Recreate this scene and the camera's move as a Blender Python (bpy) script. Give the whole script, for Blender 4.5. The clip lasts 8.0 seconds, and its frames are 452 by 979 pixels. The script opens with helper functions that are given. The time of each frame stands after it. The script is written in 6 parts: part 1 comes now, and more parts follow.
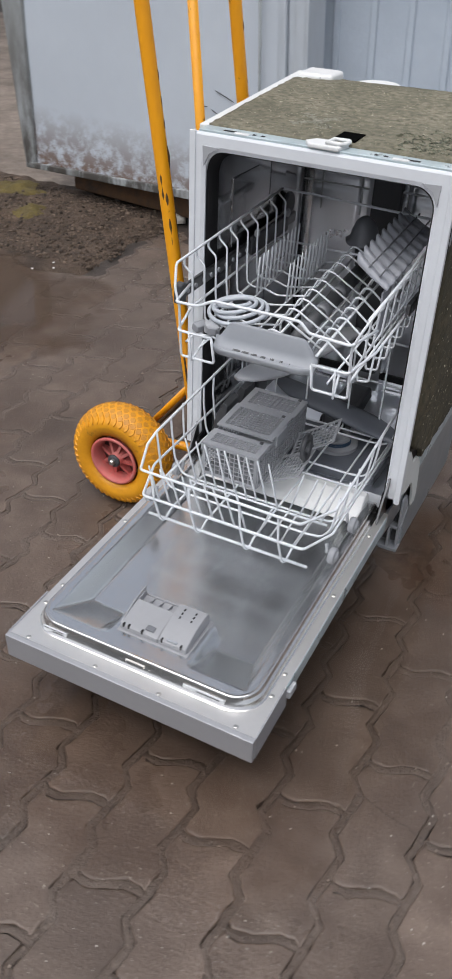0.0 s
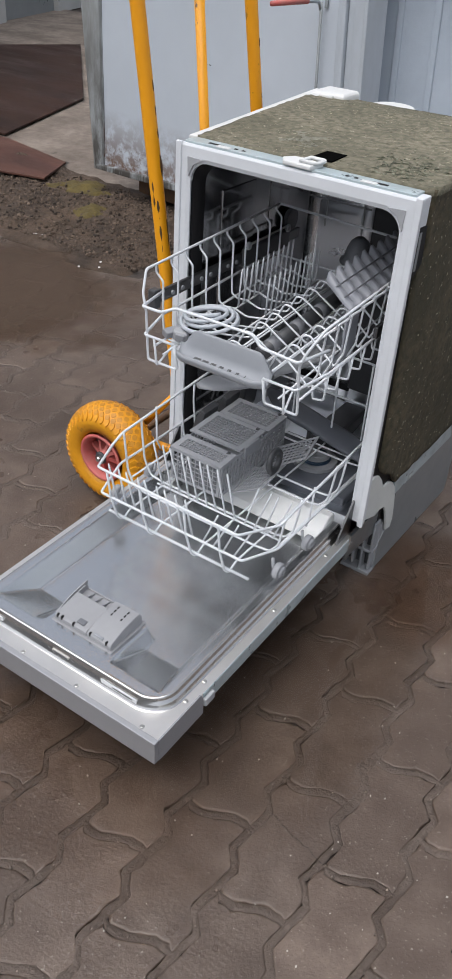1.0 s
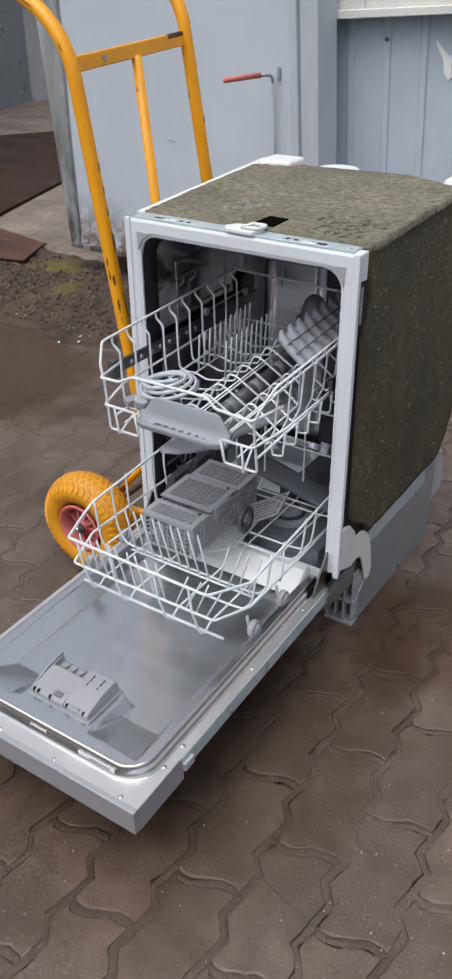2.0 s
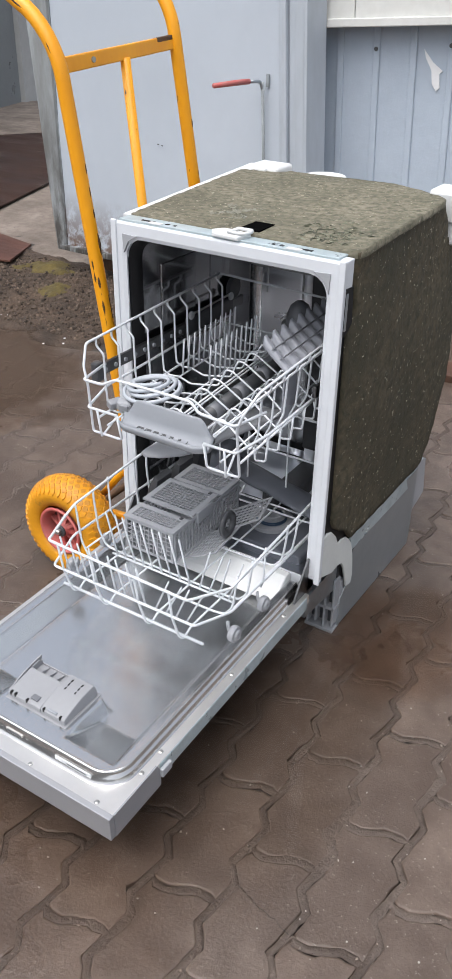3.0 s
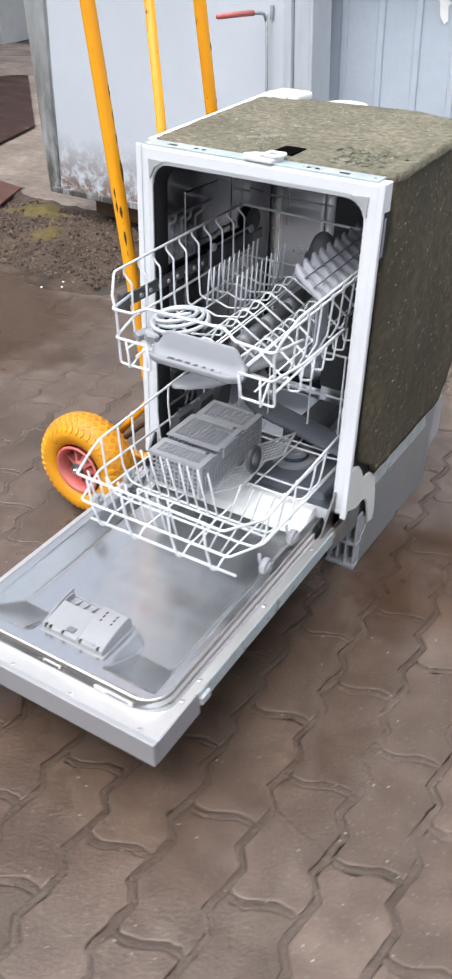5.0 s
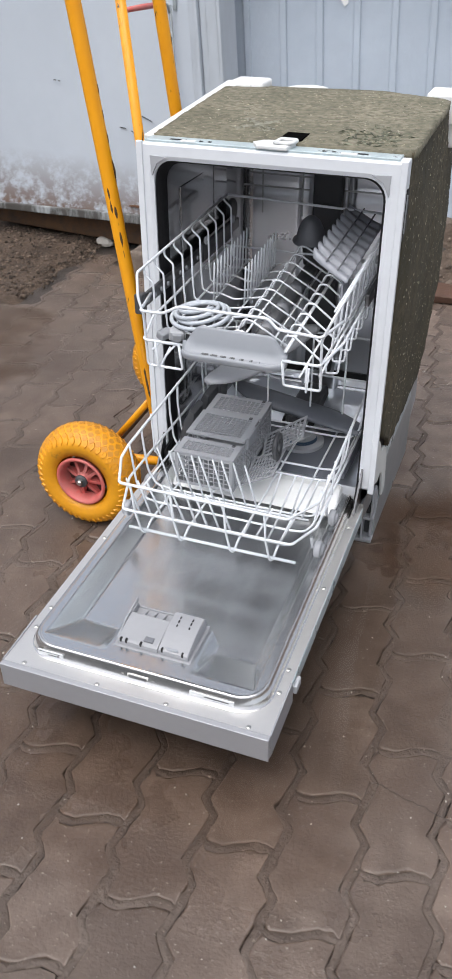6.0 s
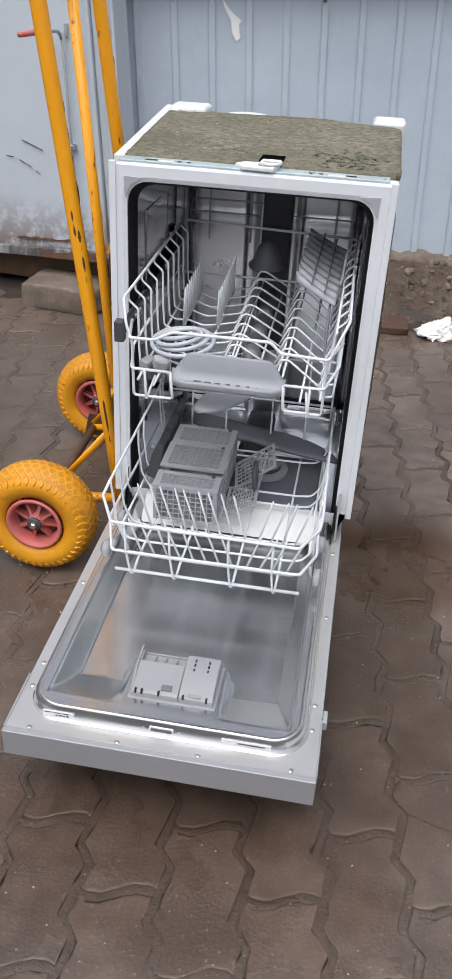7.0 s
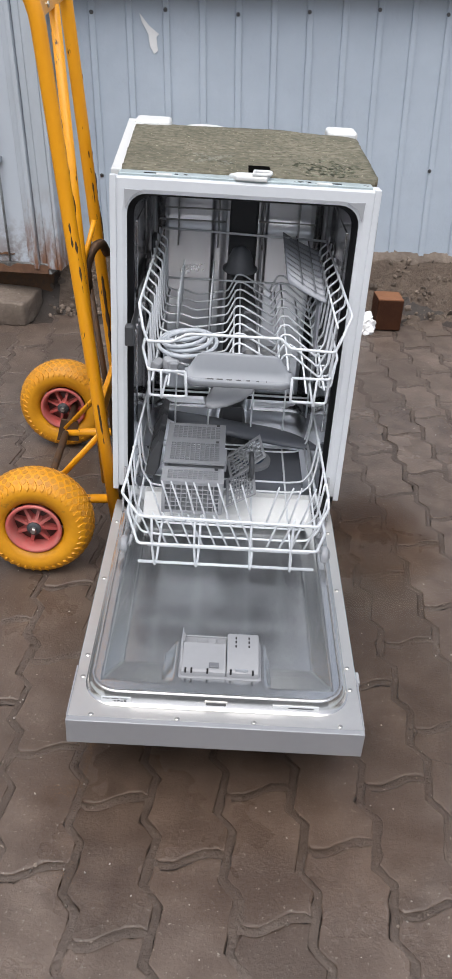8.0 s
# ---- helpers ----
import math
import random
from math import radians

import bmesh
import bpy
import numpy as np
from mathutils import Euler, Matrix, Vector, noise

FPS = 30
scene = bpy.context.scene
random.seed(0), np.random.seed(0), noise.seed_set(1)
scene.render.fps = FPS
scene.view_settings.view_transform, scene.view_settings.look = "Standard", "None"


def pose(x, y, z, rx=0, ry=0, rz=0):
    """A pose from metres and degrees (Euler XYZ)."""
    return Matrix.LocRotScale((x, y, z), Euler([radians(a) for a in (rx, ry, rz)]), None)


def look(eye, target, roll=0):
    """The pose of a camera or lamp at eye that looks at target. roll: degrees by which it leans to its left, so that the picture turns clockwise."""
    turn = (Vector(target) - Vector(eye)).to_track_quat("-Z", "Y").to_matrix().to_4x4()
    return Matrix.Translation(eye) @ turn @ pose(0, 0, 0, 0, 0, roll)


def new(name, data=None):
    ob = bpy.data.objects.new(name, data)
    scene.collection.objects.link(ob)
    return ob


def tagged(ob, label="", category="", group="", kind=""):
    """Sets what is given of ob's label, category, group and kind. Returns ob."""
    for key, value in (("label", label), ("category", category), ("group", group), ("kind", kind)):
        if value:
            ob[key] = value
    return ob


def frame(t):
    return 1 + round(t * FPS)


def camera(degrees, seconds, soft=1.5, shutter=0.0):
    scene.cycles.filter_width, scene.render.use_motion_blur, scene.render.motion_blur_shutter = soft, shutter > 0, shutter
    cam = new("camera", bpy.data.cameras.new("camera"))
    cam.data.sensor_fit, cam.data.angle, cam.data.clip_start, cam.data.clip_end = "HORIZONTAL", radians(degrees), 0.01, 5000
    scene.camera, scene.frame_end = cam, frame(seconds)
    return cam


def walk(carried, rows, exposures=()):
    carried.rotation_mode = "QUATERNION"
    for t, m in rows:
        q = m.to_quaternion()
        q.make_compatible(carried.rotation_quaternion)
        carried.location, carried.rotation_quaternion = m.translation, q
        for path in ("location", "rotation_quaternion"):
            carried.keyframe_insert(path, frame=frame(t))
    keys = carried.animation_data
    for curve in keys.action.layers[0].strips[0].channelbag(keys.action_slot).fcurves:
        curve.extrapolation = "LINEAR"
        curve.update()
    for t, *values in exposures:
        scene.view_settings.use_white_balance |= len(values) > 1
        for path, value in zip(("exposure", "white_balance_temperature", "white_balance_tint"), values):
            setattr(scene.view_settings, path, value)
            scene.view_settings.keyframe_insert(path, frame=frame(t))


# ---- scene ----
cam = camera(29.4, 8.0, 1.5, 0.4)
PATH = [
    (0, (0.497, -1.298, 1.138), (-0.212, 0.165, -0.028), 2.4),
    (0.5, (0.62, -1.232, 1.134), (-0.205, 0.18, -0.018), 5.4),
    (1, (0.69, -1.2, 1.154), (-0.19, 0.175, -0.002), 4.1),
    (1.5, (0.729, -1.186, 1.16), (-0.167, 0.182, 0.009), 3.7),
    (1.8, (0.746, -1.175, 1.155), (-0.145, 0.203, 0.013), 2.9),
    (2, (0.755, -1.169, 1.163), (-0.19, 0.255, 0.123), -0.6),
    (2.2, (0.754, -1.159, 1.167), (-0.183, 0.271, 0.129), -0.8),
    (3.3, (0.756, -1.166, 1.156), (-0.161, 0.284, 0.129), 1.5),
    (3.5, (0.764, -1.165, 1.154), (-0.158, 0.282, 0.127), 1.7),
    (4, (0.764, -1.158, 1.154), (-0.146, 0.293, 0.121), 2.7),
    (4.5, (0.782, -1.145, 1.155), (-0.095, 0.32, 0.114), 2.5),
    (4.7, (0.763, -1.164, 1.137), (-0.114, 0.298, 0.091), 2.3),
    (4.9, (0.72, -1.196, 1.12), (-0.154, 0.232, 0.025), 1.5),
    (5, (0.687, -1.222, 1.116), (-0.156, 0.211, 0.005), 1.6),
    (5.2, (0.642, -1.257, 1.122), (-0.153, 0.191, -0.005), -0.3),
    (6.3, (0.344, -1.353, 1.094), (-0.131, 0.258, 0.009), 0.7),
    (6.5, (0.287, -1.348, 1.08), (-0.108, 0.31, 0.032), 1.1),
    (7, (0.181, -1.359, 1.067), (-0.058, 0.329, 0.021), 3.2),
    (7.5, (0.056, -1.426, 1.077), (-0.027, 0.283, 0.041), 2.5),
    (8, (-0.025, -1.471, 1.084), (0.004, 0.246, 0.06), 3.7),
]
walk(cam, [(t, look(eye, target, roll)) for t, eye, target, roll in PATH],
     ((0, 0.40), (1.5, 0.37), (2.2, 0.46), (3.5, 0.88), (4, 0.93), (4.5, 1.12), (5, 1.12), (6.5, 0.60), (8, 0.55)))

# ---------------------------------------------------------------- world and light
world = bpy.data.worlds.new("overcast_sky")
scene.world = world
world.use_nodes = True
wn, wl = world.node_tree.nodes, world.node_tree.links
wn.clear()
sky = wn.new("ShaderNodeTexSky")
sky.sky_type = "NISHITA"
sky.sun_disc = False
sky.sun_elevation, sky.sun_rotation = radians(66), radians(192)
sky.air_density, sky.dust_density, sky.ozone_density = 1.0, 4.0, 1.0
pale = wn.new("ShaderNodeHueSaturation")
pale.inputs["Saturation"].default_value = 0.44
back = wn.new("ShaderNodeBackground")
back.inputs["Strength"].default_value = 0.125
wout = wn.new("ShaderNodeOutputWorld")
wl.new(sky.outputs["Color"], pale.inputs["Color"])
wl.new(pale.outputs["Color"], back.inputs["Color"])
wl.new(back.outputs["Background"], wout.inputs["Surface"])

sun_data = bpy.data.lights.new("veiled_sun", "SUN")
sun_data.energy, sun_data.angle, sun_data.color = 1.5, radians(75), (0.98, 0.985, 1.0)
sun = new("veiled_sun", sun_data)
sun.matrix_world = look((0, 0, 0), (-math.sin(radians(192)) * 0.41, -math.cos(radians(192)) * 0.41, -0.914))
sun.location = (0, -3, 6)


# ---------------------------------------------------------------- materials
def mat(name, base, rough=0.5, metal=0.0, tint=None, scale=20.0, amount=0.5, bump=0.0, bump_scale=80.0, rough_var=0.0,
        spots=None, spot_scale=30.0, spot_at=0.62, spot_soft=0.06, spec=0.5, stretch=(1, 1, 1), island=0.0, low=None, placed=False, fine_amount=0.5, fine_scale=7.0, grain=8.0, each=0.0, drift=None):
    """A surface with broad and fine mottling, an optional second layer of spots or dirt, and fine relief."""
    m = bpy.data.materials.new(name)
    m.use_nodes = True
    n, l = m.node_tree.nodes, m.node_tree.links
    b = n["Principled BSDF"]
    b.inputs["Metallic"].default_value = metal
    b.inputs["Specular IOR Level"].default_value = spec
    co = n.new("ShaderNodeTexCoord")
    mp = n.new("ShaderNodeMapping")
    mp.inputs["Scale"].default_value = stretch
    l.new(n.new("ShaderNodeNewGeometry").outputs["Position"] if placed else co.outputs["Object"], mp.inputs["Vector"])

    def tex(s, detail=6.0, r=0.6):
        t = n.new("ShaderNodeTexNoise")
        t.inputs["Scale"].default_value, t.inputs["Detail"].default_value, t.inputs["Roughness"].default_value = s, detail, r
        l.new(mp.outputs["Vector"], t.inputs["Vector"])
        return t

    def ramp(src, a, c):
        r = n.new("ShaderNodeMapRange")
        r.inputs["From Min"].default_value, r.inputs["From Max"].default_value = a, c
        l.new(src, r.inputs["Value"])
        return r.outputs["Result"]

    def mix(f, a, c):
        x = n.new("ShaderNodeMix")
        x.data_type = "RGBA"
        for k, v in ((0, f), (6, a), (7, c)):
            if isinstance(v, bpy.types.NodeSocket):
                l.new(v, x.inputs[k])
            else:
                x.inputs[k].default_value = v if k == 0 else (*v, 1)
        return x.outputs[2]

    broad, fine = tex(scale, 4.0), tex(scale * fine_scale, min(6.0, grain))
    tint = tint or tuple(c * 0.75 for c in base)
    f1 = n.new("ShaderNodeMath")
    f1.operation = "MULTIPLY"
    f1.inputs[1].default_value = amount
    patch = ramp(broad.outputs["Fac"], 0.3, 0.7)
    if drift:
        # uneven light put into the colour: darker the one way, lighter the other
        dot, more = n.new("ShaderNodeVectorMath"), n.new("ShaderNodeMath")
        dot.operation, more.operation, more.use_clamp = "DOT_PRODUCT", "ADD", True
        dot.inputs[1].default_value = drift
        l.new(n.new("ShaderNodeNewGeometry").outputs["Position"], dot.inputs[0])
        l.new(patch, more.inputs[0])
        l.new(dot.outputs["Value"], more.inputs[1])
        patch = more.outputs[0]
    l.new(patch, f1.inputs[0])
    col = mix(f1.outputs[0], base, tint)
    f2 = n.new("ShaderNodeMath")
    f2.operation = "MULTIPLY"
    f2.inputs[1].default_value = min(1.0, amount * fine_amount)
    l.new(ramp(fine.outputs["Fac"], 0.38, 0.66), f2.inputs[0])
    col = mix(f2.outputs[0], col, tint)
    if spots:
        sp = tex(spot_scale, grain, 0.7)
        col = mix(ramp(sp.outputs["Fac"], spot_at, spot_at + spot_soft), col, spots)
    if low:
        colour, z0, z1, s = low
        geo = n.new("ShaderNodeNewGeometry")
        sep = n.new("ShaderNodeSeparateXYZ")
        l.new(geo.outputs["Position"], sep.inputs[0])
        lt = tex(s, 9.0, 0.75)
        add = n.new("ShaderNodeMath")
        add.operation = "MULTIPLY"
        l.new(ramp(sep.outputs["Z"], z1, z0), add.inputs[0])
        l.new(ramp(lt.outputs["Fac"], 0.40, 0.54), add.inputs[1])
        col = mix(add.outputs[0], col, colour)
    if island:
        oi = n.new("ShaderNodeObjectInfo")
        hv = n.new("ShaderNodeHueSaturation")
        l.new(col, hv.inputs["Color"])
        mr = n.new("ShaderNodeMapRange")
        mr.inputs["To Min"].default_value, mr.inputs["To Max"].default_value = 1 - island, 1 + island
        l.new(oi.outputs["Random"], mr.inputs["Value"])
        l.new(mr.outputs["Result"], hv.inputs["Value"])
        col = hv.outputs["Color"]
    if each:
        ge = n.new("ShaderNodeNewGeometry")
        hs = n.new("ShaderNodeHueSaturation")
        l.new(col, hs.inputs["Color"])
        er = n.new("ShaderNodeMapRange")
        er.inputs["To Min"].default_value, er.inputs["To Max"].default_value = 1 - each, 1 + each
        l.new(ge.outputs["Random Per Island"], er.inputs["Value"])
        l.new(er.outputs["Result"], hs.inputs["Value"])
        col = hs.outputs["Color"]
    l.new(col, b.inputs["Base Color"])
    if rough_var:
        rt = tex(scale * 0.8, 5.0)
        rr = n.new("ShaderNodeMapRange")
        rr.inputs["From Min"].default_value, rr.inputs["From Max"].default_value = 0.35, 0.68
        rr.inputs["To Min"].default_value, rr.inputs["To Max"].default_value = max(0.03, rough - rough_var), min(1, rough + rough_var)
        l.new(rt.outputs["Fac"], rr.inputs["Value"])
        l.new(rr.outputs["Result"], b.inputs["Roughness"])
    else:
        b.inputs["Roughness"].default_value = rough
    if bump:
        bt = tex(bump_scale, grain, 0.65)
        bp = n.new("ShaderNodeBump")
        bp.inputs["Strength"].default_value, bp.inputs["Distance"].default_value = 1.0, bump
        l.new(bt.outputs["Fac"], bp.inputs["Height"])
        l.new(bp.outputs["Normal"], b.inputs["Normal"])
    return m


def wet_and_shade_film(name, rx, ry, brown, silt=0.0):
    """Muddy water, clear where it thins out towards its rim and brown where it is deeper, also used to tint shade onto
    the ground; silt: how much mud is stirred up in it.
    """
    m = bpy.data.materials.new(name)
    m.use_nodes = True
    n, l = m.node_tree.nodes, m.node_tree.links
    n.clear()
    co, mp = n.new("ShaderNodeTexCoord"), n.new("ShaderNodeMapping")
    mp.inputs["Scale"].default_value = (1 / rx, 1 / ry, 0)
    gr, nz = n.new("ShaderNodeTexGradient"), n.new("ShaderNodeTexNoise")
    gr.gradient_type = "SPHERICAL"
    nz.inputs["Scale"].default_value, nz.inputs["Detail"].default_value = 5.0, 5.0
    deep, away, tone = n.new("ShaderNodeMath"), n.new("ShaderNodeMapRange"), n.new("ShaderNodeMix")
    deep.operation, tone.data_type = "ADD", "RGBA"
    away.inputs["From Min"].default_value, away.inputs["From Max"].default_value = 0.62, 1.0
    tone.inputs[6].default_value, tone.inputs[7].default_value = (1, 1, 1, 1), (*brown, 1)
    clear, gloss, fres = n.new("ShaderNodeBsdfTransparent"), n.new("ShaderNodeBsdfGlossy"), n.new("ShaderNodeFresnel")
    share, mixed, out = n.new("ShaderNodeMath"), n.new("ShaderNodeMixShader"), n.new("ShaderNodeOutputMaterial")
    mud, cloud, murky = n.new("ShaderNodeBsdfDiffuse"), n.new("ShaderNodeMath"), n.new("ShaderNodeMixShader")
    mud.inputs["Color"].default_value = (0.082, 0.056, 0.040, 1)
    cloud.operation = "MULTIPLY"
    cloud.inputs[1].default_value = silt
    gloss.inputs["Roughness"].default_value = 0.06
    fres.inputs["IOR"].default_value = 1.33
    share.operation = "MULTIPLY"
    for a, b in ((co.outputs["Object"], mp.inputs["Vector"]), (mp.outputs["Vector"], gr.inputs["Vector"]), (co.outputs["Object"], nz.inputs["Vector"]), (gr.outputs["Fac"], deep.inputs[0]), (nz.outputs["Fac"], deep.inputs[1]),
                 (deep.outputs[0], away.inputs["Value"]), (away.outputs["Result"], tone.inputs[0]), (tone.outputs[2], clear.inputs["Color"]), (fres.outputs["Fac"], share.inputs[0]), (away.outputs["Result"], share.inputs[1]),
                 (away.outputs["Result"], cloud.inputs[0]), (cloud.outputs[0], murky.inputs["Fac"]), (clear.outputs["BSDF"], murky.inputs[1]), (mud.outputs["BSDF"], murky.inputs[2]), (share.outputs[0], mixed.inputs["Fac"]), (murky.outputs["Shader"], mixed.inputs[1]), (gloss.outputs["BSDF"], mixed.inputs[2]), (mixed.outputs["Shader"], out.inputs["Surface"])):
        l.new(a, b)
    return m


M_frame = mat("white_enamel", (0.67, 0.695, 0.73), 0.32, scale=9, amount=0.25)
M_foil = mat("white_plastic", (0.68, 0.69, 0.69), 0.45, scale=14, amount=0.2)
M_milky = mat("milky_plastic", (0.66, 0.68, 0.66), 0.4, scale=20, amount=0.3)
M_wire = mat("white_coated_wire", (0.66, 0.69, 0.725), 0.3, scale=30, amount=0.2)
M_tine = mat("grey_coated_tines", (0.48, 0.49, 0.50), 0.32, scale=30, amount=0.2)
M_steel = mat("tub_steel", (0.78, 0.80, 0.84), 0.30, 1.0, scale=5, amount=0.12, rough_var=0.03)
# the same steel darkened, painting in the shade on the tub's side walls
M_tubside = mat("tub_side_steel_shaded", (0.50, 0.50, 0.51), 0.14, 1.0, scale=5, amount=0.2, rough_var=0.03)
M_disp = mat("dispenser_plastic", (0.27, 0.275, 0.29), 0.42, scale=16, amount=0.25)
M_handle = mat("handle_plastic", (0.27, 0.285, 0.31), 0.42, scale=16, amount=0.25)
M_void = mat("black_void", (0.004, 0.004, 0.004), 0.9, scale=16, amount=0.3, spec=0.0)
M_floor = mat("tub_floor_plastic", (0.108, 0.118, 0.140), 0.42, scale=12, amount=0.3)
M_rim = mat("polished_rim_steel", (0.78, 0.755, 0.73), 0.17, 1.0, scale=12, amount=0.12, rough_var=0.04)
M_doorsteel = mat("door_steel", (0.735, 0.745, 0.755), 0.24, 1.0, scale=4, amount=0.05, rough_var=0.015)
M_flange = mat("brushed_flange_steel", (0.75, 0.735, 0.715), 0.33, 0.85, scale=16, amount=0.15, rough_var=0.03)
M_galv = mat("galvanised_sheet", (0.46, 0.50, 0.53), 0.38, 0.9, scale=22, amount=0.6, rough_var=0.1)
M_base = mat("grey_base_sheet", (0.31, 0.335, 0.35), 0.34, 0.45, scale=6, amount=0.35, rough_var=0.08)
M_zinc = mat("bright_zinc_sheet", (0.55, 0.64, 0.67), 0.36, 0.35, tint=(0.36, 0.43, 0.45), scale=30, amount=0.7, rough_var=0.10)
M_trim = mat("grey_door_trim", (0.345, 0.35, 0.37), 0.42, 0.35, scale=9, amount=0.2)
M_plastic = mat("grey_plastic", (0.30, 0.31, 0.33), 0.42, scale=16, amount=0.3)
M_light = mat("light_grey_plastic", (0.36, 0.37, 0.39), 0.4, scale=16, amount=0.25)
M_dark = mat("dark_grey_plastic", (0.055, 0.057, 0.062), 0.42, scale=16, amount=0.3)
M_black = mat("black_rubber_and_gap_fill", (0.008, 0.008, 0.009), 0.55, scale=16, amount=0.3, spec=0.25)
M_rail = mat("dark_rail_steel", (0.16, 0.16, 0.165), 0.35, 1.0, scale=20, amount=0.4)
M_cable = mat("pale_grey_cable", (0.44, 0.47, 0.51), 0.45, scale=20, amount=0.2)
# felt for the sides, its colour darkened for the shade they stand in
M_felt = mat("speckled_bitumen_felt_shaded", (0.118, 0.096, 0.062), 0.8, tint=(0.048, 0.046, 0.031), scale=4, amount=0.85, bump=0.0035, bump_scale=85,
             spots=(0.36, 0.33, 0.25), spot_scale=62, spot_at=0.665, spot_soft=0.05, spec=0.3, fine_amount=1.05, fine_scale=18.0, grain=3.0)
M_blue = mat("blue_filter_ring", (0.05, 0.085, 0.14), 0.4, scale=20, amount=0.3)
# dusty felt for the top, its colour also lightened for light from above
M_felt_top = mat("dusty_speckled_felt_lit", (0.262, 0.238, 0.178), 0.8, tint=(0.094, 0.090, 0.062), scale=7, amount=0.85, bump=0.005, bump_scale=95,
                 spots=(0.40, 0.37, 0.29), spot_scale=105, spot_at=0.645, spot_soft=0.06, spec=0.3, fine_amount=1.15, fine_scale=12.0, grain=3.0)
M_fleck = mat("pale_fibre", (0.30, 0.275, 0.205), 0.8, tint=(0.12, 0.11, 0.07), scale=40, amount=0.3, each=0.6)
M_lump = mat("greenish_felt_lumps", (0.185, 0.190, 0.140), 0.85, tint=(0.10, 0.105, 0.075), scale=40, amount=0.7, each=0.5)
M_dust = mat("pale_dried_smudge", (0.30, 0.30, 0.26), 0.9, tint=(0.18, 0.17, 0.12), scale=60, amount=0.9)
M_yellow = mat("yellow_paint", (0.88, 0.385, 0.010), 0.36, tint=(0.74, 0.28, 0.008), scale=12, amount=0.6, bump=0.0006, bump_scale=60,
               spots=(0.05, 0.028, 0.018), spot_scale=52, spot_at=0.635, spot_soft=0.02, stretch=(1, 1, 0.22))
M_rust = mat("rusty_dark_steel", (0.055, 0.038, 0.03), 0.6, 0.3, tint=(0.16, 0.075, 0.025), scale=25, amount=0.6, bump=0.001, bump_scale=90)
M_streak = mat("rust_brown_seam", (0.17, 0.085, 0.045), 0.7, tint=(0.08, 0.04, 0.025), scale=30, amount=0.8, bump=0.001, bump_scale=90)
M_tread = mat("muddy_orange_tread", (0.60, 0.262, 0.012), 0.55, tint=(0.40, 0.165, 0.018), scale=30, amount=0.8, bump=0.001, bump_scale=90,
              spots=(0.16, 0.080, 0.025), spot_scale=26, spot_at=0.62, spot_soft=0.12)
M_tyre = mat("yellow_rubber_tyre", (0.74, 0.328, 0.008), 0.48, tint=(0.52, 0.212, 0.008), scale=14, amount=0.6, bump=0.0008, bump_scale=90,
             spots=(0.16, 0.085, 0.03), spot_scale=20, spot_at=0.62, spot_soft=0.12)
M_red = mat("dusty_red_plastic", (0.56, 0.085, 0.075), 0.55, tint=(0.40, 0.19, 0.17), scale=24, amount=0.6)
M_webdark = mat("grimy_red_plastic_shaded", (0.16, 0.050, 0.042), 0.6, tint=(0.06, 0.040, 0.034), scale=30, amount=0.8)
M_bright = mat("bright_bolt_steel", (0.55, 0.54, 0.52), 0.3, 1.0, scale=40, amount=0.4)
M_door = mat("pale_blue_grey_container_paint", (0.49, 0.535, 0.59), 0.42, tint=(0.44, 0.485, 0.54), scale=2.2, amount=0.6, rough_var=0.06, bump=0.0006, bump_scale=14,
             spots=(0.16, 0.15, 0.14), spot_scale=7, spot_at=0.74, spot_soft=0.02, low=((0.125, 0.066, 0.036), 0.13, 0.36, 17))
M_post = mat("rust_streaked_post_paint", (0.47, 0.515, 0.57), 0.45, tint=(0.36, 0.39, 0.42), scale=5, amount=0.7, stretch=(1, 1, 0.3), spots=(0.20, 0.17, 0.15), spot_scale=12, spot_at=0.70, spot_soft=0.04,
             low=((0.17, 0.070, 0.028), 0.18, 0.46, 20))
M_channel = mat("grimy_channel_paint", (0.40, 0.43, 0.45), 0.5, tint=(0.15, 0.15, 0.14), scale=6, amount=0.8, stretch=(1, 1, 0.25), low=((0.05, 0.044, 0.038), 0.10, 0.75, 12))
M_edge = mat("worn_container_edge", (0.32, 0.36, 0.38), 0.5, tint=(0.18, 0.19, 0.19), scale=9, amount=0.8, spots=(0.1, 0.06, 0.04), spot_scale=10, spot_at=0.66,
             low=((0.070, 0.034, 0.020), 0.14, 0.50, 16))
M_wall = mat("blue_grey_profiled_sheet", (0.47, 0.535, 0.61), 0.36, tint=(0.40, 0.46, 0.535), scale=2.5, amount=0.7, rough_var=0.08, bump=0.010, bump_scale=4.5)
M_beam = mat("white_fascia_paint", (0.72, 0.72, 0.69), 0.5, tint=(0.55, 0.55, 0.52), scale=6, amount=0.5, spots=(0.3, 0.29, 0.27), spot_scale=9, spot_at=0.7)
# drift paints the light falling off over the paving: darker to the left and front
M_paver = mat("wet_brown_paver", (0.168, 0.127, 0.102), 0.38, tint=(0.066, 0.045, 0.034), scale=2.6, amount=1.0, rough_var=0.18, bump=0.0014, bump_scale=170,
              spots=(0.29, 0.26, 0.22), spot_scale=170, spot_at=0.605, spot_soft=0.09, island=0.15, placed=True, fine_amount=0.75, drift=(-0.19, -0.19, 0))
